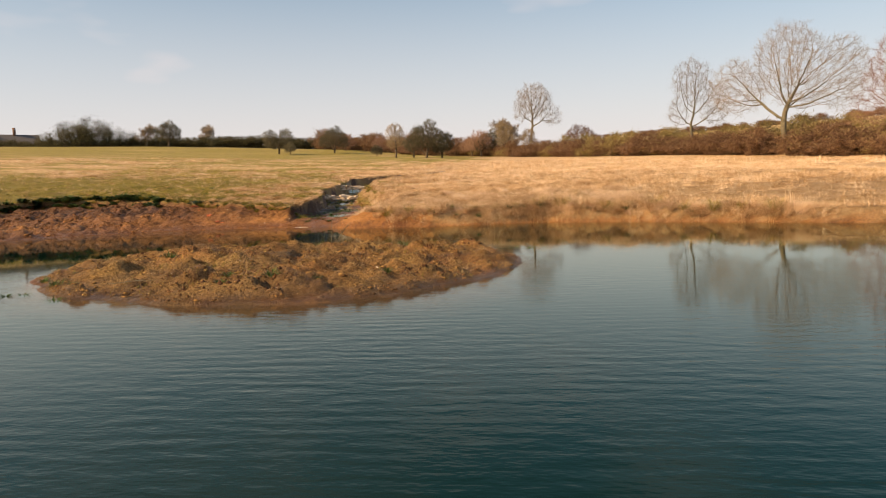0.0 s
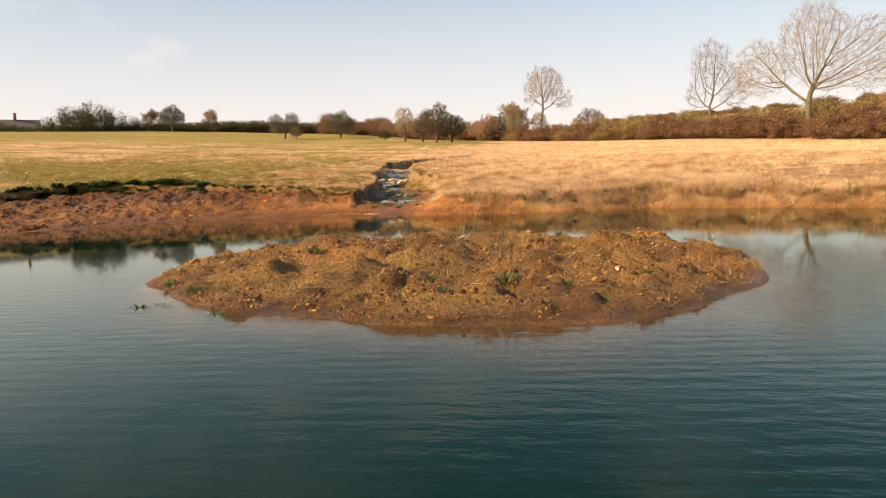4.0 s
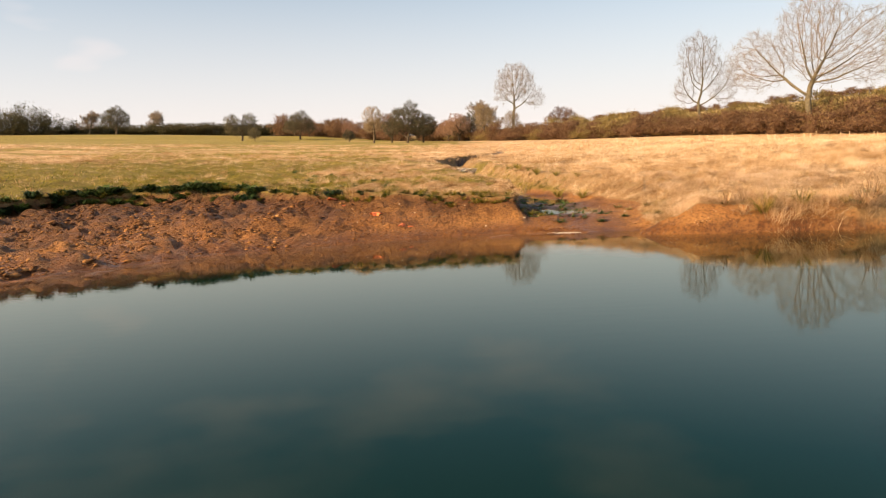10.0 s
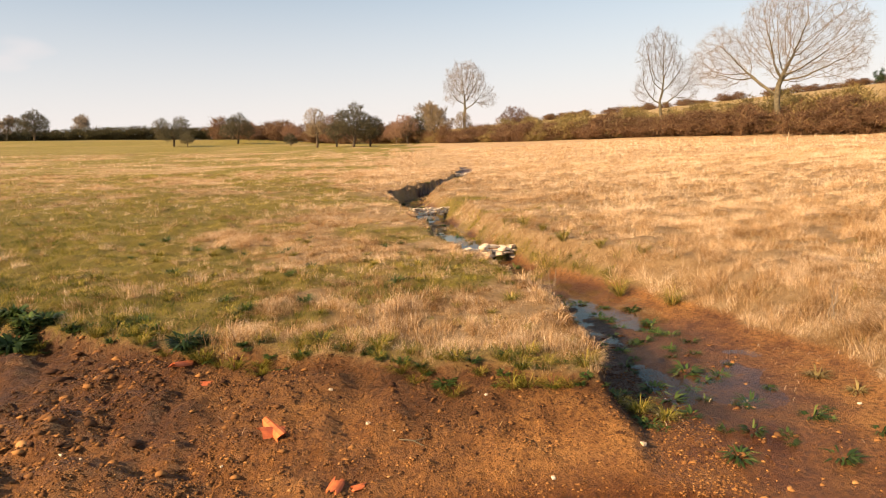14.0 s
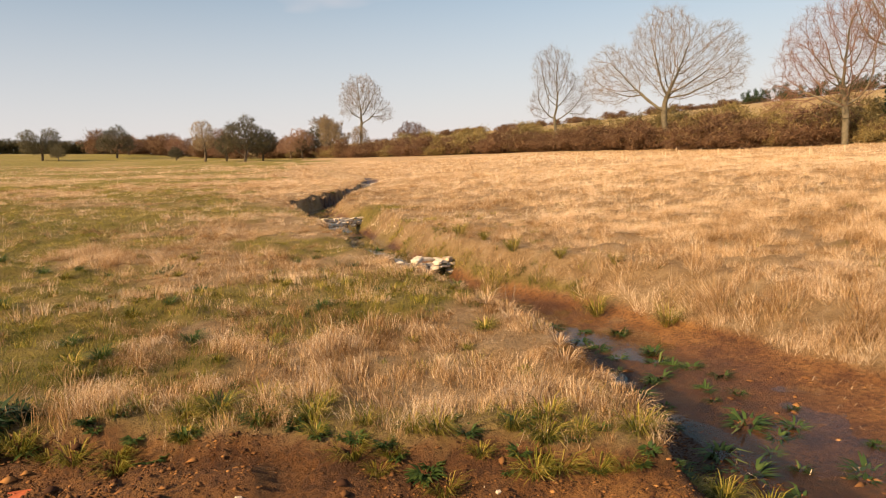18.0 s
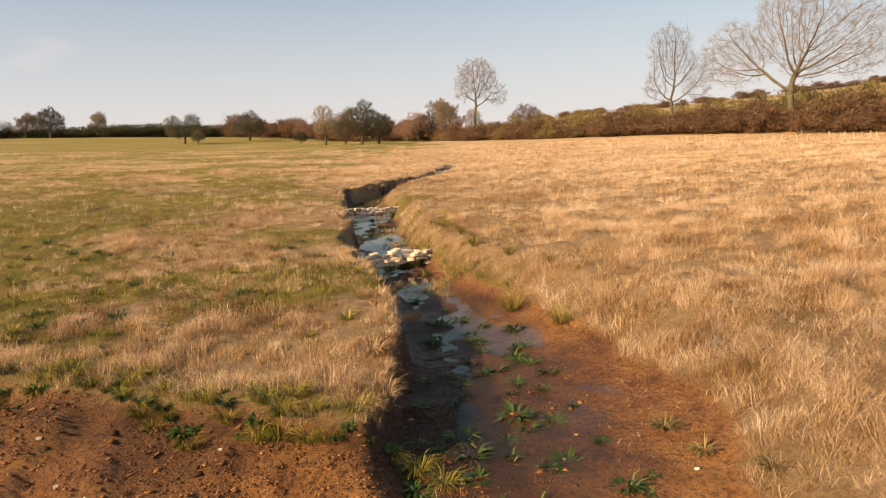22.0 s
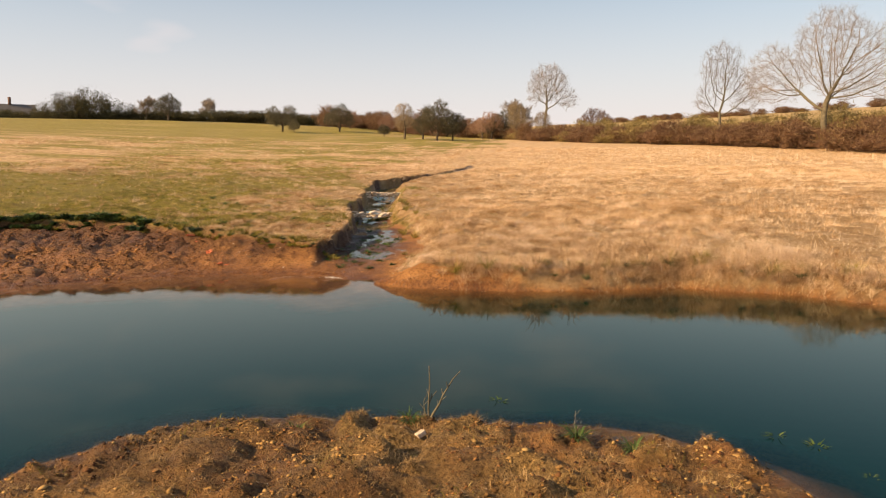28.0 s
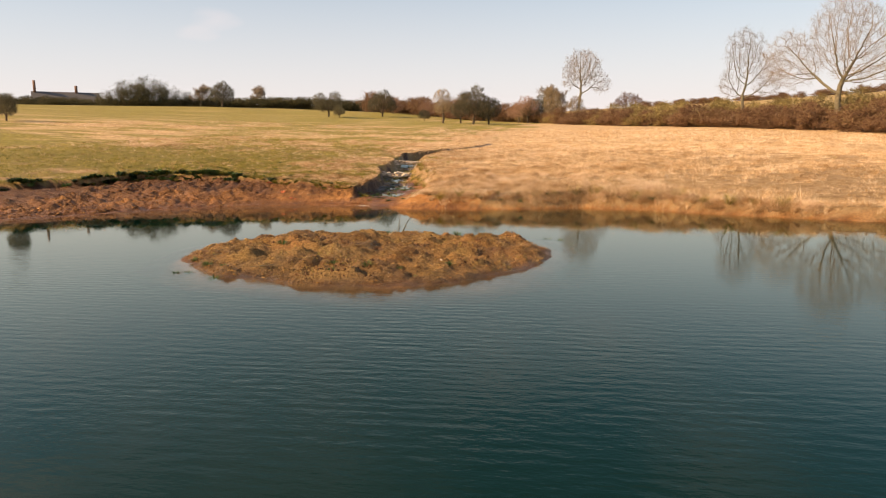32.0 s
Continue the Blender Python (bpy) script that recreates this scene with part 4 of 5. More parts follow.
conifers = [thorn_tree("conifer", 95, 9.0, 8.0, "dark conifer in a plantation on the hill", mat=IVY, count=1600, stems=1, low=0.05, spray=0.9)]
used = set()
for i in range(16):
    plant(conifers, used, 0, 128 + 3.6 * i + rng.normal(0, 1), 205 - 3.0 * i + rng.normal(0, 4), rng.uniform(0, 360), rng.uniform(0.38, 0.55))
for i in range(70):
    s = i / 69
    plant(scrubs, {0, 1, 2}, 0, 32 + 150 * s + rng.normal(0, 3), np.interp(s, [0, 1], [262, 190]) + rng.normal(0, 4), rng.uniform(0, 360), rng.uniform(0.6, 1.05), rng.uniform(0.3, 0.75))


# ---- banks, brook and island: small things ----
def part(name, verts, faces, mat, parent, label="", tone=None, smooth=False):
    ob = new(name, mesh_of(name, verts, faces, mat, None if tone is None else {"tone": tone}, smooth))
    ob.parent = parent
    if label:
        tagged(ob, label)
    return ob


CLOD = blade_material("crumbled_earth", [(0.0, (0.050, 0.022, 0.012)), (0.45, (0.20, 0.092, 0.036)), (0.8, (0.34, 0.165, 0.060)), (1.0, (0.42, 0.23, 0.10))], 0.9, 0.0)
ICO = np.array([(1, 0, 0), (-1, 0, 0), (0, 1, 0), (0, -1, 0), (0, 0, 1), (0, 0, -1)], float)
ICO_F = np.array([(0, 2, 4), (2, 1, 4), (1, 3, 4), (3, 0, 4), (2, 0, 5), (1, 2, 5), (3, 1, 5), (0, 3, 5)])


def lumps(name, x, y, size, tone, mat, label, seed, flat=0.5, category="soil"):
    """Uncounted small crumbled pieces as one mesh: jittered, flattened and half sunk."""
    rng = np.random.default_rng(seed)
    n, k = len(x), len(ICO)
    z = land(x, y)[0]
    v = ICO[None] * (size[:, None, None] * rng.uniform(0.6, 1.35, (n, k, 1))) * np.array([1, 1, flat])
    a = rng.uniform(0, 6.28, n)
    ca, sa = np.cos(a)[:, None], np.sin(a)[:, None]
    long = rng.uniform(0.8, 1.7, n)[:, None]
    vx, vy = v[:, :, 0] * long, v[:, :, 1]
    v = np.stack([vx * ca - vy * sa + x[:, None], vx * sa + vy * ca + y[:, None], v[:, :, 2] - (size * 0.05)[:, None] + z[:, None]], -1)
    f = (np.arange(n)[:, None, None] * k + ICO_F[None]).reshape(-1, 3)
    return tagged(new(name, mesh_of(name, v.reshape(-1, 3), f, mat, {"tone": np.repeat(tone, k)})), label, category, kind="stuff")


def on_mud(n, box, seed, want):
    rng = np.random.default_rng(seed)
    x, y = rng.uniform(box[0], box[2], n), rng.uniform(box[1], box[3], n)
    z, m, w, g = land(x, y)
    ok = (m > 0.8) & (z > 0.03) & (want(x, y) > rng.uniform(0, 1, n))
    return x[ok], y[ok], rng


x, y, rng = on_mud(70000, (-9.5, 3, 7.5, 15), 201, lambda x, y: np.clip(0.42 + 0.9 * rough(x, y, 0.9, 51) - 0.15 * step(-2, 2, x), 0.04, 1) * (1 - 0.8 * step(1.4, 1.8, x) * step(11.6, 12.2, y)))
size = np.clip(rng.lognormal(-4.15, 0.55, len(x)), 0.006, 0.055) * (0.75 + 0.7 * step(-1.0, -4.0, x))
lumps("earth_clods", x, y, size, np.clip(rng.normal(0.45, 0.24, len(x)) - 0.42 * soil_and_shade(x, y), 0, 1), CLOD, "crumbled orange and dark clods on the mud bank", 202)
x, y, rng = on_mud(44000, (-4.0, 10.6, 2.2, 13.6), 211, lambda x, y: np.clip(0.50 + 0.8 * rough(x, y, 0.6, 58), 0.05, 1))
lumps("earth_crumbs", x, y, np.clip(rng.lognormal(-4.75, 0.45, len(x)), 0.004, 0.020), np.clip(rng.normal(0.46, 0.24, len(x)) - 0.5 * soil_and_shade(x, y), 0, 1), CLOD, "fine crumbs of orange earth on the bank", 212)
x, y, rng = on_mud(44000, (2, -4, 10, 3), 203, lambda x, y: (isle(x, y) < 1.0) * np.clip(0.08 + 0.9 * rough(x, y, 0.6, 52), 0.02, 1))
lumps("earth_clods", x, y, np.clip(rng.lognormal(-4.4, 0.5, len(x)), 0.005, 0.020), np.clip(rng.normal(0.36, 0.20, len(x)), 0, 1), CLOD, "broken turf and clods on the island", 204)

TURVES = blade_material("dried_turf_clods", [(0.0, (0.070, 0.036, 0.016)), (0.4, (0.20, 0.108, 0.040)), (0.75, (0.34, 0.20, 0.072)), (1.0, (0.44, 0.285, 0.115))], 0.9, 0.0)
x, y, rng = on_mud(26000, (2, -4.4, 10, 3), 215, lambda x, y: (isle(x, y) < 0.99) * np.clip(0.30 + 1.1 * rough(x, y, 0.7, 68, 3), 0.05, 1))
lumps("turf_clods", x, y, np.clip(rng.lognormal(-4.2, 0.45, len(x)), 0.008, 0.034), np.clip(rng.normal(0.48, 0.22, len(x)) + 0.5 * rough(x, y, 0.5, 69, 2), 0, 1), TURVES, "broken clods of dried turf over the island", 216, 0.55)
x, y, rng = on_mud(5000, (2, -4, 10, 3), 208, lambda x, y: (isle(x, y) < 0.93) * np.clip(-0.75 + 3.2 * rough(x, y, 0.55, 56, 2), 0, 1))
lumps("turf_clods", x, y, rng.uniform(0.012, 0.032, len(x)), np.clip(rng.normal(0.08, 0.10, len(x)), 0, 1), CLOD, "heaps of dark turned turf on the island", 209, 1.0)


def litter(name, n, box, seed, want, label, tall=0.07, mat=STRAW, wide=0.005, lean=(0.8, 1.6)):
    x, y, rng = on_mud(n, box, seed, want)
    k = len(x)
    a = rng.uniform(0, 6.28, k)
    return blades(name, x, y, tall * rng.uniform(0.5, 1.6, k), wide * rng.uniform(0.6, 1.4, k), rng.uniform(*lean, k), np.clip(rng.normal(0.50, 0.27, k), 0, 1), mat, label, 2, seed)


litter("dead_grass", 90000, (2, -4, 10, 3), 205, lambda x, y: (isle(x, y) < 1.0) * np.clip(0.55 + 0.8 * rough(x, y, 0.8, 53), 0.1, 1), "matted dead grass over the muddy island", 0.032, THATCH, 0.005, (1.2, 3.0))
litter("bleached_grass", 90000, (2, -4.2, 10, 3), 210, lambda x, y: (isle(x, y) < 1.0) * np.clip(-0.25 + 1.8 * rough(x, y, 0.45, 57, 3) + 0.5 * step(0.7, 1.0, isle(x, y)), 0.03, 1), "bleached straw scraps over the muddy island", 0.020, STRAW, 0.0035, (1.8, 4.0))
x, y, out, own, rng = tufts((2, -4.4, 10, 2.6), 60, 40, 0.055, 213, lambda x, y, c: (isle(x, y) < 0.98) & (c < np.clip(0.32 + 1.3 * rough(x, y, 0.5, 59, 3), 0.02, 1)))
blades("turf_tufts", x, y, (0.045 + 0.07 * own) * rng.uniform(0.5, 1.2, len(x)), 0.006 * rng.uniform(0.6, 1.4, len(x)), rng.uniform(0.4, 1.4, len(x)), np.clip(0.70 + 0.5 * rough(x, y, 0.3, 60, 2) + 0.4 * (own - 0.5) + rng.normal(0, 0.18, len(x)), 0, 1), THATCH, "short matted golden turf over the island", 1, 214, out)
litter("green_sprouts", 16000, (2, -4, 10, 3), 206, lambda x, y: (isle(x, y) < 1.0) * np.clip(-0.2 + 1.5 * rough(x, y, 0.5, 54), 0, 1), "small green sprouts on the island", 0.07, LUSH)
litter("dead_grass", 9000, (-9.5, 8, 5.0, 15), 207, lambda x, y: np.clip(-0.1 + 1.0 * rough(x, y, 0.9, 55), 0.02, 1), "scraps of dead grass on the mud bank", 0.06)


def leaf_clump(name, seed, leaves, length, wide, label, mat=HERB, upright=0.6, category="plant"):
    """A rosette of bent leaves: each leaf has a base, a broad middle and a tip."""
    rng = np.random.default_rng(seed)
    a = rng.uniform(0, 2 * np.pi, leaves)
    ln = length * rng.uniform(0.55, 1.25, leaves)
    rise = np.clip(rng.normal(upright, 0.25, leaves), 0.05, 1.3)
    out = np.stack([np.cos(a), np.sin(a), 0 * a], 1)
    side = np.stack([-np.sin(a), np.cos(a), 0 * a], 1) * (wide * rng.uniform(0.6, 1.2, leaves))[:, None] / 2
    foot = out * rng.uniform(0, 0.25, leaves)[:, None] * length + np.array([0, 0, -0.02])
    up = np.array([0, 0, 1.0])
    mid = foot + out * (ln * 0.45)[:, None] + up * (ln * 0.55 * rise)[:, None]
    tip = foot + out * ln[:, None] + up * (ln * 0.55 * rise * rng.uniform(0.5, 1.4, leaves))[:, None]
    v = np.stack([foot - side * 0.3, foot + side * 0.3, mid + side, mid - side, tip], 1).reshape(-1, 3)
    o = (np.arange(leaves) * 5)[:, None]
    f = np.concatenate([o + np.array([[0, 1, 2]]), o + np.array([[0, 2, 3]]), o + np.array([[3, 2, 4]])], 0)
    me = mesh_of(name, v, f, mat, {"tone": np.repeat(np.clip(rng.normal(0.45, 0.25, leaves), 0, 1), 5)})
    return tagged(new(name, me), label, category)


def scatter(protos, spots, seed, low=0.75, high=1.3, group=""):
    """Stand each prototype once and copies of them at the other spots."""
    rng = np.random.default_rng(seed)
    levels = land(*np.array(spots, float).T)[0]
    for i, (x, y) in enumerate(spots):
        ob = protos[i] if i < len(protos) else copy_thing(protos[i % len(protos)], Matrix())
        z = max(float(levels[i]), -0.01)
        ob.matrix_basis = pose(x, y, z, rng.uniform(-8, 8), rng.uniform(-8, 8), rng.uniform(0, 360)) @ Matrix.Scale(rng.uniform(low, high), 4)
        if group:
            tagged(ob, group=group)


rng = np.random.default_rng(301)
edge = []
for i in range(110):
    x = -10.2 + 12.0 * (i + rng.uniform(0, 1)) / 110
    edge.append((x, float(np.interp(x, TURF_X, TURF_Y)) + rng.uniform(-0.12, 0.30)))
scatter([leaf_clump("dock_plant", 310 + k, 80, 0.085, 0.020, "dark green dock clump at the lip of the mud bank") for k in range(4)], edge, 302, 0.6, 1.35, "plants along the mud bank")
lip = [(x, float(np.interp(x, TURF_X, TURF_Y)) + rng.uniform(-0.05, 0.35)) for x in rng.uniform(-10.6, -2.5, 30)]
scatter([leaf_clump("nettle_clump", 320 + k, 200, 0.115, 0.026, "dark green nettle clump overhanging the mud bank", IVY if k else HERB, 0.9) for k in range(3)], lip, 311, 0.8, 1.6, "nettles along the mud bank")
lip = [(x, float(np.interp(x, TURF_X, TURF_Y)) + rng.uniform(-0.22, 0.30)) for x in rng.uniform(-14.0, -4.8, 110)]
scatter([leaf_clump("nettle_bank", 325 + k, 260, 0.13, 0.030, "tall dark nettles on the lip of the mud bank", (IVY, HERB, HERB)[k], 1.0) for k in range(3)], lip, 317, 0.7, 1.6, "nettles along the mud bank")
scatter([leaf_clump("grass_tuft", 330 + k, 150, 0.15, 0.0055, "green and yellow grass tuft hanging over the mud bank", LUSH, 0.9) for k in range(3)],
        [(x + rng.uniform(-0.2, 0.2), y + rng.uniform(-0.15, 0.25)) for x, y in edge] , 303, 0.7, 1.3, "tufts along the mud bank")
over = [(float(np.interp(y, BROOK_Y, BROOK_X) - np.interp(y, BROOK_Y, BROOK_W)) - 0.16 + rng.uniform(-0.12, 0.06), y) for y in np.arange(12.6, 46, 0.40) if not (18.2 < y < 20.8 or 24.6 < y < 27.8)]
scatter([leaf_clump("grass_tuft", 335 + k, 130, 0.16, 0.0045, "dry grass tuft hanging over the shaded bank of the brook", STRAW, 0.9) for k in range(3)], over, 313, 0.55, 1.3, "tufts along the brook")
scatter([leaf_clump("watercress", 340 + k, 80, 0.085, 0.014, "low green watercress in the shallow brook", HERB, 0.45) for k in range(3)],
        [(3.1, 12.1), (3.3, 12.2), (3.2, 12.0), (2.5, 11.9), (3.0, 11.5), (2.7, 15.2), (2.3, 14.4), (2.1, 12.7), (2.4, 12.9), (3.5, 11.8), (2.1, 13.8), (3.0, 13.5), (2.6, 14.9), (2.9, 14.3), (2.4, 16.2), (3.1, 12.8), (2.7, 13.1), (2.2, 15.6), *[(2.25 + 0.55 * math.sin(7.3 * k), 11.6 + 0.115 * k) for k in range(44)], *[(float(np.interp(17 + 0.62 * k, BROOK_Y, BROOK_X)) + 0.32 * math.sin(5.1 * k), 17 + 0.62 * k) for k in range(44)]], 304, 0.8, 2.1, "cress in the brook")
spots = [(x, y) for x, y in zip(rng.uniform(-6.0, 1.0, 110), rng.uniform(13.4, 20.5, 110)) if y > float(np.interp(x, TURF_X, TURF_Y)) + 0.25]
scatter([leaf_clump("meadow_tuft", 345 + k, 120, 0.13, 0.007, "low dark green tuft among matted dry grass", (LUSH, HERB, LUSH)[k], 0.8) for k in range(3)], spots, 316, 0.6, 1.3, "green tufts on the headland")
scatter([leaf_clump("thistle_rosette", 350 + k, 90, 0.13, 0.013, "grey-green herb at the edge of the brook bed", OLIVE, 0.7) for k in range(2)],
        [(3.6, 12.9), (4.0, 12.0), (3.9, 11.6), (3.75, 12.5), (4.05, 11.3)], 305, 0.8, 1.4)
scatter([leaf_clump("rush_clump", 360 + k, 150, 0.24, 0.005, "green rush clump among dry grass", LUSH, 1.6) for k in range(2)],
        [(2.78, 16.8), (10.9, 10.9), (10.7, 10.8), (3.4, 17.6), (2.9, 18.4), (2.4, 19.2), (2.2, 20.3), (1.9, 21.0), (3.3, 16.0)], 306, 0.7, 1.2)
scatter([leaf_clump("waterside_herb", 370 + k, 110, 0.16, 0.018, "leafy green herb at the foot of the grassy bank", HERB, 0.8) for k in range(2)],
        [(8.1, 10.2), (9.0, 10.2), (9.9, 10.4), (7.2, 10.1), (11.3, 10.0), (12.3, 9.7), (6.2, 10.5), (7.7, 10.2), (8.5, 10.1), (9.4, 10.3)], 307, 0.7, 1.4)
fringe = [(x, float(np.interp(x, SHORE_X, SHORE_Y)) + rng.uniform(0.02, 0.50)) for x in np.arange(4.9, 16.0, 0.16)]
def on_bank(x, y, c):
    z, d = land(x, y)[0], y - np.interp(x, SHORE_X, SHORE_Y)
    return (z > 0.05) & (d < 0.75) & (c < np.clip(0.55 + 1.5 * rough(x, y, 0.7, 65, 2), 0, 1) * step(4.4, 6.2, x + 0.6 * rough(x, y, 0.5, 66)))


x, y, out, own, rng = tufts((4.4, 5.5, 19, 11.2), 170, 34, 0.07, 318, on_bank)
blades("bank_grass", x, y, (0.16 + 0.16 * own) * rng.uniform(0.5, 1.2, len(x)), 0.006 * rng.uniform(0.6, 1.4, len(x)), rng.uniform(0.2, 0.8, len(x)), np.clip(0.58 + 0.4 * rough(x, y, 0.5, 67, 2) + rng.normal(0, 0.2, len(x)), 0, 1), STRAW, "dry golden grass hanging down the bank to the water", 1, 319, out + np.array([[0.0], [-0.7]]))
rng = np.random.default_rng(320)
scatter([leaf_clump("grass_tuft", 375 + k, 130, 0.22, 0.0055, "dry golden grass tuft hanging over the water's edge", (STRAW, STRAW, STRAW, LUSH)[k], 1.0) for k in range(4)], fringe, 314, 0.8, 1.8, "tufts along the water")
scatter([leaf_clump("bank_herb", 365 + k, 90, 0.10, 0.020, "small dark green herb on the grassy bank", HERB, 0.7) for k in range(2)], [(x, y + 0.08) for x, y in fringe[::4]], 315, 0.6, 1.3)
scatter([leaf_clump("island_weed", 380 + k, 80, 0.14, 0.009, "green weed tuft on the muddy island", HERB, 0.9) for k in range(3)],
        [(3.8, -2.2), (3.9, -2.35), (3.3, -1.8), (4.8, 1.6), (5.85, 1.95), (7.5, 1.7), (6.9, -2.8), (7.4, -2.7), (8.1, -2.3), (7.7, -3.0), (6.2, -2.4), (6.4, -3.0), (4.4, -2.7), (8.0, 1.6), (5.9, 0.1), (4.6, -0.9)], 308, 0.5, 1.25)
scatter([leaf_clump("floating_weed", 390 + k, 80, 0.12, 0.014, "half-sunk weed in the shallows beside the island", HERB, 0.30) for k in range(2)],
        [(3.55, -2.75), (3.75, -2.7), (4.5, -3.15), (9.4, 2.2), (9.7, 2.0), (6.7, 2.9), (9.9, 1.4)], 309, 0.6, 1.2)


def stone_block(rng, lx, ly, lz):
    """A rough squared stone: a jittered box with chipped corners."""
    bm = bmesh.new()
    bmesh.ops.create_cube(bm, size=1.0)
    bmesh.ops.bevel(bm, geom=bm.edges[:], offset=0.12, segments=1, affect="EDGES")
    for v in bm.verts:
        v.co = Vector((v.co.x * lx, v.co.y * ly, v.co.z * lz)) + Vector(rng.normal(0, 0.05, 3)) * min(lx, ly, lz)
    me = bpy.data.meshes.new("stone")
    bm.to_mesh(me)
    bm.free()
    me.materials.append(STONE)
    return me


def weir(seed, a, b, courses, label):
    """A loose dam of flat stones across the brook; its crest runs between two points."""
    rng = np.random.default_rng(seed)
    dam = tagged(new("stone_weir"), label, "weir")
    dam.location = a
    d = Vector(b) - Vector(a)
    turn = math.degrees(math.atan2(d.y, d.x))
    for course in range(courses):
        s = rng.uniform(-0.10, 0.05)
        while s < d.length + 0.03:
            lx = rng.choice([rng.uniform(0.09, 0.17), rng.uniform(0.16, 0.34)])
            ob = new("stone", stone_block(rng, lx, rng.uniform(0.09, 0.17), rng.uniform(0.035, 0.075)))
            ob.parent = dam
            spot = d.normalized() * (s + lx / 2) + Vector((0, 0, -0.055 * course + rng.normal(0, 0.010)))
            ob.matrix_basis = pose(*spot, rng.uniform(-14, 14), rng.uniform(-12, 12), turn + rng.uniform(-35, 35)) @ Matrix.Translation((0, rng.normal(0, 0.05) - 0.025 * course, 0))
            s += lx * rng.uniform(0.75, 1.05) + (rng.uniform(0, 0.22) if course == 0 else 0.0)
    return dam


weir(401, (0.30, 19.60, 0.97), (1.66, 20.42, 0.86), 4, "low weir of loose pale limestone across the brook")
weir(402, (-0.80, 26.0, 1.43), (0.42, 27.55, 1.33), 4, "stepped weir of pale limestone in the brook")
weir(403, (1.25, 41.8, 2.24), (2.15, 42.4, 2.24), 3, "small stone weir at the bend of the brook")

CLAY = plain("orange_clay_pipe", [(0.3, (0.34, 0.070, 0.026)), (0.7, (0.66, 0.18, 0.060))], 14.0, 0.6, 0.3, 0.004)


def shard(name, seed, length, radius, arc, place, turn, label):
    """A curved shard of broken pipe with a real thickness and ragged ends."""
    rng = np.random.default_rng(seed)
    bm = bmesh.new()
    rows, cols, rings = 7, 7, []
    for inner in (0, 1):
        r = radius - 0.014 * inner
        grid = []
        for i in range(rows):
            grid.append([bm.verts.new((length * (i / (rows - 1) - 0.5) + (rng.normal(0, 0.02) if i in (0, rows - 1) else 0), r * math.sin(arc * (j / (cols - 1) - 0.5)), r * math.cos(arc * (j / (cols - 1) - 0.5)) - radius * 0.75)) for j in range(cols)])
        rings.append(grid)
    o, n = rings
    for i in range(rows - 1):
        for j in range(cols - 1):
            bm.faces.new((o[i][j], o[i][j + 1], o[i + 1][j + 1], o[i + 1][j]))
            bm.faces.new((n[i][j], n[i + 1][j], n[i + 1][j + 1], n[i][j + 1]))
        for j in (0, cols - 1):
            bm.faces.new((o[i][j], o[i + 1][j], n[i + 1][j], n[i][j]))
    for i in (0, rows - 1):
        for j in range(cols - 1):
            bm.faces.new((o[i][j], o[i][j + 1], n[i][j + 1], n[i][j]))
    bmesh.ops.recalc_face_normals(bm, faces=bm.faces)
    me = bpy.data.meshes.new(name)
    bm.to_mesh(me)
    bm.free()
    me.materials.append(CLAY)
    ob = new(name, me)
    ob.matrix_basis = pose(place[0], place[1], height(*place) + 0.03, rng.uniform(-12, 12), rng.uniform(-14, 14), turn)
    return tagged(ob, label, "pipe")


shard("broken_pipe", 501, 0.46, 0.055, 3.8, (-1.46, 12.15), -58, "broken length of orange clay pipe lying in mud")
shard("pipe_shard", 502, 0.20, 0.09, 2.4, (-1.45, 12.1), 20, "muddy red shard of clay pipe")
shard("pipe_shard", 503, 0.16, 0.08, 2.2, (-2.62, 13.25), 60, "orange shard of clay pipe on the mud")
shard("pipe_shard", 504, 0.11, 0.07, 2.0, (-2.3, 13.05), 10, "small orange shard of clay pipe")
shard("pipe_shard", 505, 0.12, 0.07, 1.8, (-0.85, 11.4), 75, "pale red shard at the water's edge")
shard("pipe_shard", 506, 0.08, 0.06, 1.8, (-0.7, 11.45), 30, "small red shard at the water's edge")


def stems(name, seed, place, rows, label, mat=TWIG, category="plant"):
    """A dead plant: a few thin bent stems, each (lean x, lean y, height, radius)."""
    rng = np.random.default_rng(seed)
    root = tagged(new(name), label, category)
    root.location = (*place, height(*place))
    for lx, ly, tall, r in rows:
        segs, p, n = [], Vector((rng.normal(0, 0.02), rng.normal(0, 0.02), -0.03)), 6
        for i in range(n):
            q = p + Vector((lx / n + rng.normal(0, 0.008), ly / n + rng.normal(0, 0.008), (tall + 0.03) / n))
            segs.append((*p, *q, r * (1 - 0.1 * i), r * (1 - 0.1 * (i + 1))))
            if i > 1 and rng.random() < 0.6:
                e = q + Vector((rng.normal(0, 0.04), rng.normal(0, 0.04), 0.07))
                segs.append((*q, *e, r * 0.45, r * 0.25))
            p = q
        v, f = tubes(segs, 5)
        part("stem", v, f, mat, root)
    return root


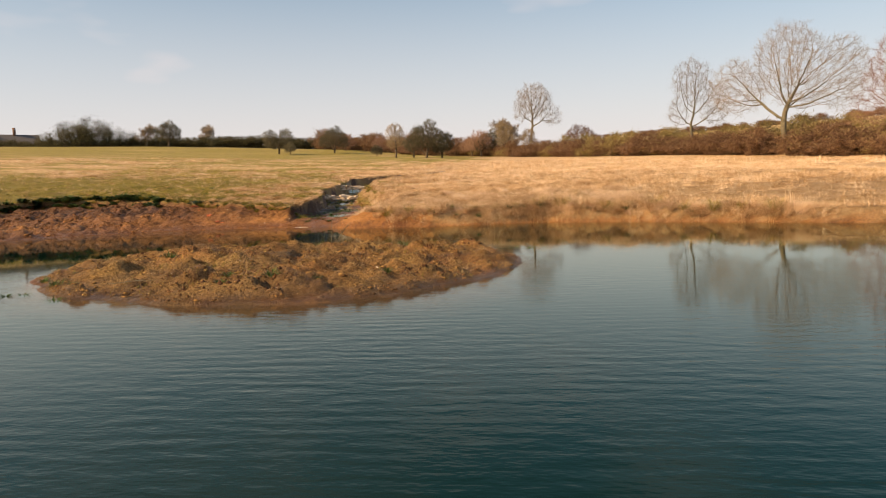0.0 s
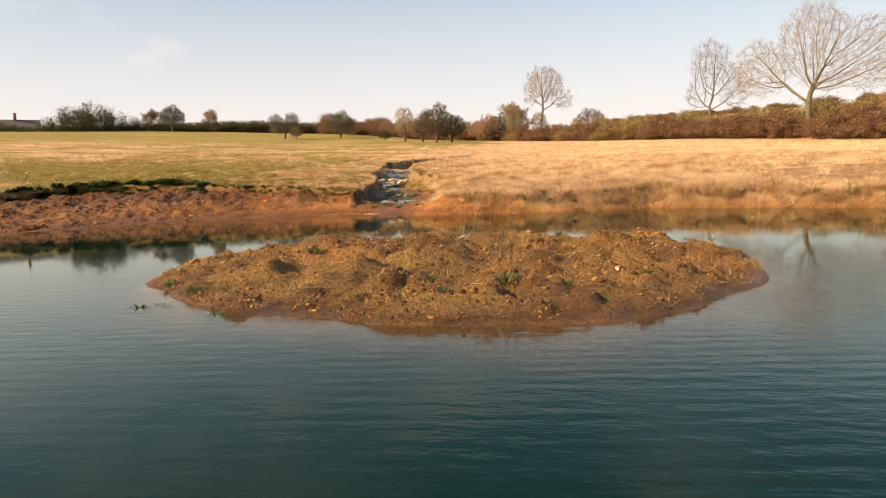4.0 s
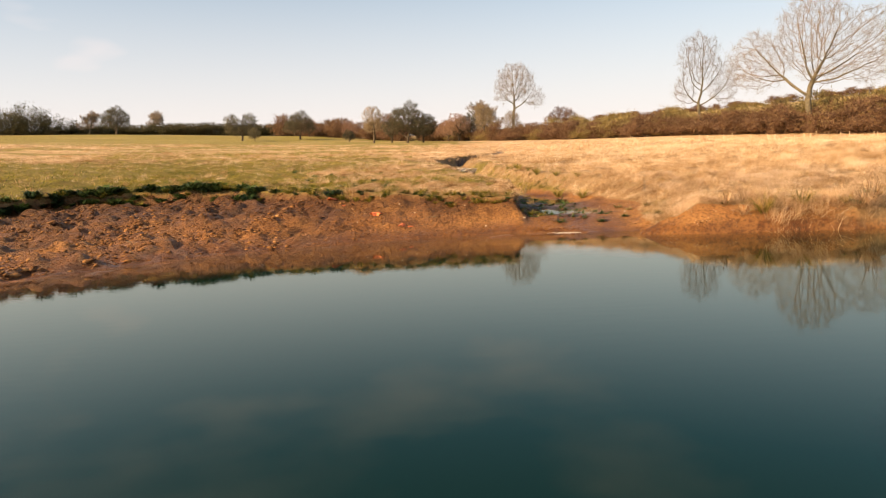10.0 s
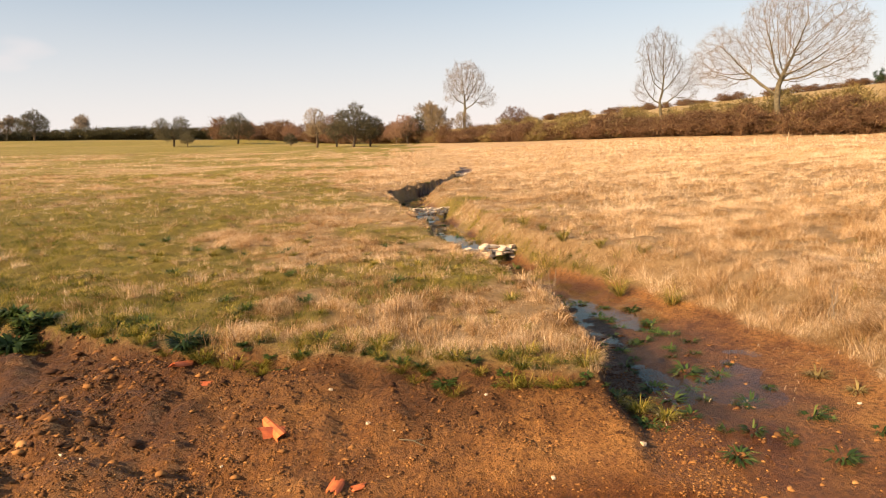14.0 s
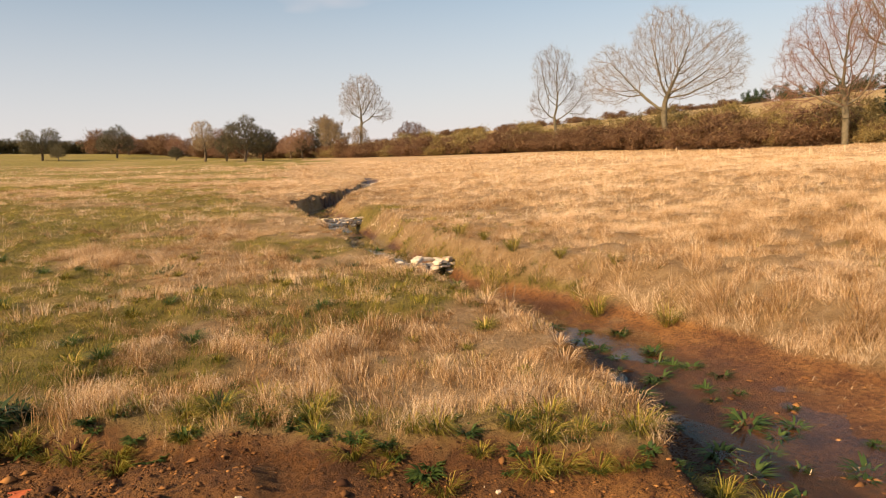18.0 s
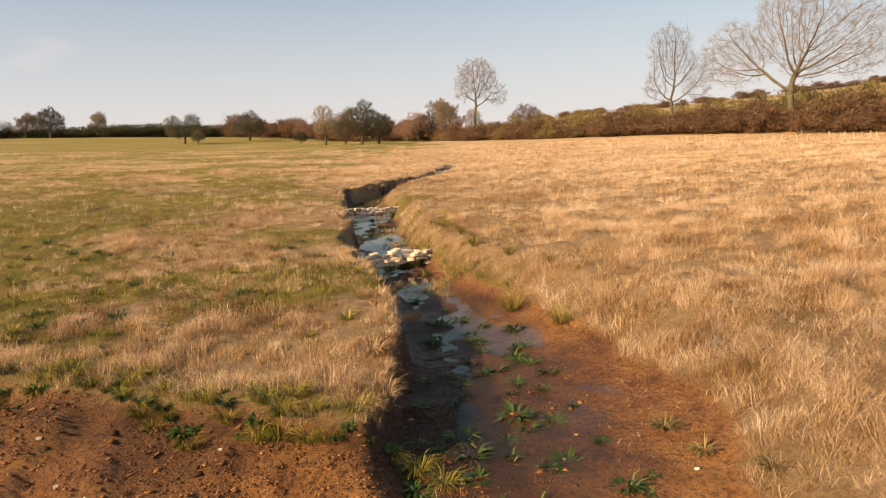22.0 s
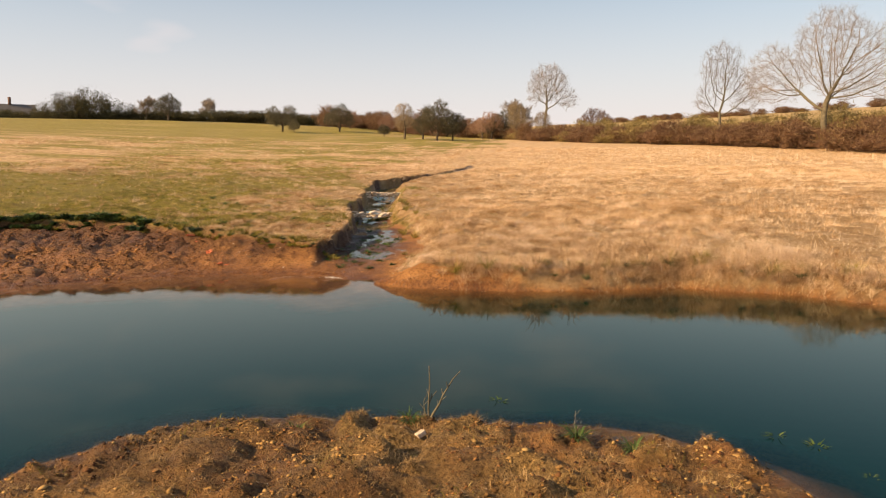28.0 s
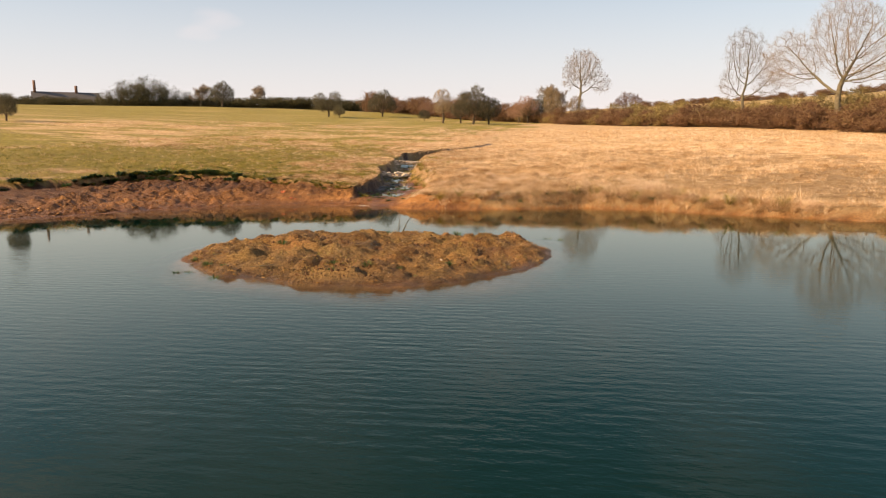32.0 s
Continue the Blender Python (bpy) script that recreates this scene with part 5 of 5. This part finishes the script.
stems("dead_stalks", 601, (5.98, 2.30), [(-0.02, 0.02, 0.64, 0.012), (0.32, 0.02, 0.50, 0.016), (0.05, 0.0, 0.34, 0.012), (-0.04, 0.03, 0.26, 0.010), (0.16, 0.05, 0.30, 0.009)], "pale dead plant stalks at the edge of the island", BARK)
stems("dead_stalks", 602, (6.7, 2.75), [(0.08, 0.0, 0.22, 0.004), (-0.06, 0.0, 0.12, 0.004)], "thin dead stalks standing in the shallows", BARK)
stems("dead_stalks", 603, (7.5, 1.75), [(0.0, 0.0, 0.24, 0.004), (0.03, 0.02, 0.12, 0.004)], "thin stalk among green leaves on the island")
stems("dead_stalks", 604, (4.4, 14.0), [(0.05, 0.0, 0.40, 0.006), (-0.03, 0.03, 0.34, 0.006), (0.0, -0.05, 0.28, 0.005), (0.1, 0.05, 0.33, 0.005)], "brown dead weed stalks in the dry grass")
stems("dead_stalks", 605, (1.9, 17.6), [(0.02, 0.02, 0.35, 0.005), (-0.05, 0.0, 0.3, 0.005), (0.06, -0.02, 0.26, 0.004)], "dead stalks beside the brook")
stems("dead_stalks", 606, (10.0, 0.6), [(0.0, 0.0, 0.25, 0.004), (0.05, 0.03, 0.2, 0.004), (-0.05, 0.02, 0.22, 0.004)], "thin stalks standing in the pond")


def pebbles(spots, seed):
    rng = np.random.default_rng(seed)
    for x, y, s in spots:
        ob = new("stone", stone_block(rng, s * 1.3, s, s * 0.7))
        ob.matrix_basis = pose(x, y, height(x, y) + s * 0.15, rng.uniform(-20, 20), rng.uniform(-20, 20), rng.uniform(0, 360))
        tagged(ob, "pale stone lying on bare mud", "stone")


rng = np.random.default_rng(611)
pebbles([(6.05, 1.50, 0.07), (1.55, 11.75, 0.04), (6.1, -2.6, 0.045), (7.9, -1.9, 0.04), (8.9, 0.6, 0.05)] +
        [(rng.uniform(-3.5, 4), rng.uniform(11.3, 12.6), rng.uniform(0.015, 0.03)) for _ in range(14)], 612)
for i, (x, y, turn, ln) in enumerate([(5.2, -2.75, 12, 0.55), (5.6, -2.7, -8, 0.4), (6.7, -2.9, -35, 0.22), (3.5, -1.2, 60, 0.4), (3.7, -1.5, 20, 0.35), (-0.3, 11.9, -40, 0.3), (-7.0, 9.5, 30, 0.8), (-5.5, 9.8, -50, 0.5)]):
    stick = tagged(new("stick"), "pale dead stick lying on mud", "stick")
    stick.matrix_basis = pose(x, y, height(x, y) + 0.03, 0, rng.uniform(-6, 6), turn)
    v, f = tubes([(-ln / 2, 0, 0, 0, 0.02, 0.01, 0.006, 0.005), (0, 0.02, 0.01, ln / 2, -0.01, 0.0, 0.005, 0.003), (0.02, 0.02, 0.01, ln * 0.3, 0.09, 0.02, 0.004, 0.002)], 6)
    part("branch", v, f, BARK, stick)

# foam where the brook enters the pond
FOAM = plain("white_foam", [(0.3, (0.62, 0.60, 0.58)), (0.7, (0.86, 0.86, 0.86))], 40.0, 0.6, 0.5, 0.004)
rng = np.random.default_rng(620)
n = 160
x, y = rng.normal(2.30, 0.20, n), rng.normal(10.92, 0.07, n)
v = ICO[None] * rng.uniform(0.003, 0.010, n)[:, None, None] * np.array([1.6, 1.0, 0.5]) + np.stack([x, y, np.full(n, 0.004)], 1)[:, None]
tagged(new("foam", mesh_of("foam", v.reshape(-1, 3), (np.arange(n)[:, None, None] * len(ICO) + ICO_F[None]).reshape(-1, 3), FOAM)), "white foam where the brook runs into the pond", "foam", kind="stuff")

# pale planting stakes in the far part of the rough field
STAKE = plain("pale_stake", [(0.3, (0.52, 0.40, 0.27)), (0.7, (0.74, 0.62, 0.46))], 6.0, 0.8, 0.3, 0.004)
sv, sf = tubes([(0, 0, -0.1, 0, 0, 0.62, 0.045, 0.040), (0, 0, 0.62, 0, 0, 0.66, 0.040, 0.006)], 7)
stake = tagged(new("planting_stake", mesh_of("planting_stake", sv, sf, STAKE)), "pale tube round a newly planted sapling in dry grass", "stake", "saplings in the field")
spots = [(x + rng.uniform(-2, 2), y + rng.uniform(-2.5, 2.5)) for x in np.arange(14, 47, 4.2) for y in np.arange(50, 92, 6.0) if 10 < x - 0.10 * (y - 47) and (x - 45) * 0.89 + (y - 94) * 0.46 < -5]
for i, (x, y) in enumerate(spots):
    ob = stake if i == 0 else copy_thing(stake, Matrix())
    ob.matrix_basis = pose(x, y, height(x, y), rng.uniform(-5, 5), rng.uniform(-5, 5), rng.uniform(0, 360)) @ Matrix.Scale(rng.uniform(0.5, 0.95), 4)

# house and pole beyond the far hedge
SLATE = plain("dark_slate", [(0.3, (0.045, 0.042, 0.045)), (0.7, (0.11, 0.10, 0.10))], 2.0, 0.7, 0.3, 0.02)
BRICK = plain("dull_brick", [(0.3, (0.13, 0.075, 0.055)), (0.7, (0.24, 0.14, 0.10))], 3.0, 0.9, 0.3, 0.02)
house = tagged(new("farmhouse"), "low dark slate-roofed farmhouse with tall chimneys beyond the hedge", "house")
house.matrix_basis = pose(-199, 231, height(-199, 231) - 0.2, 0, 0, 41) @ Matrix.Scale(1.08, 4)


def box_part(name, parent, x0, y0, z0, x1, y1, z1, mat):
    v = np.array([(x, y, z) for z in (z0, z1) for x, y in ((x0, y0), (x1, y0), (x1, y1), (x0, y1))], float)
    f = np.array([(3, 2, 1, 0), (4, 5, 6, 7), (0, 1, 5, 4), (1, 2, 6, 5), (2, 3, 7, 6), (3, 0, 4, 7)])
    return part(name, v, f, mat, parent)


box_part("wall", house, -11, -3.5, 0, 11, 3.5, 3.4, BRICK)
rv = np.array([(-11.4, -4, 3.3), (11.4, -4, 3.3), (11.4, 4, 3.3), (-11.4, 4, 3.3), (-11.4, 0, 7.0), (11.4, 0, 7.0)])
rm = bpy.data.meshes.new("roof")
rm.from_pydata(rv.tolist(), [], [(0, 1, 5, 4), (2, 3, 4, 5), (0, 4, 3), (1, 2, 5), (3, 2, 1, 0)])
rm.materials.append(SLATE)
roof = new("roof", rm)
roof.parent = house
box_part("chimney", house, -10.6, -0.5, 6.0, -9.7, 0.5, 11.0, BRICK)
box_part("chimney", house, 3.0, -0.5, 6.0, 4.0, 0.5, 9.4, BRICK)
for wx in (-7, -3, 1, 5, 9):
    pane = box_part("window", house, wx - 0.6, -3.56, 1.2, wx + 0.6, -3.50, 2.6, SLATE)
pv, pf = tubes([(0, 0, -0.3, 0, 0, 7.0, 0.12, 0.09), (-0.7, 0, 6.6, 0.7, 0, 6.6, 0.06, 0.06)], 6)
pole = tagged(new("utility_pole"), "wooden utility pole beyond the far hedge", "pole")
pole.matrix_basis = pose(-122.5, 254, height(-122.5, 254))
part("post", pv, pf, DARKBARK, pole)
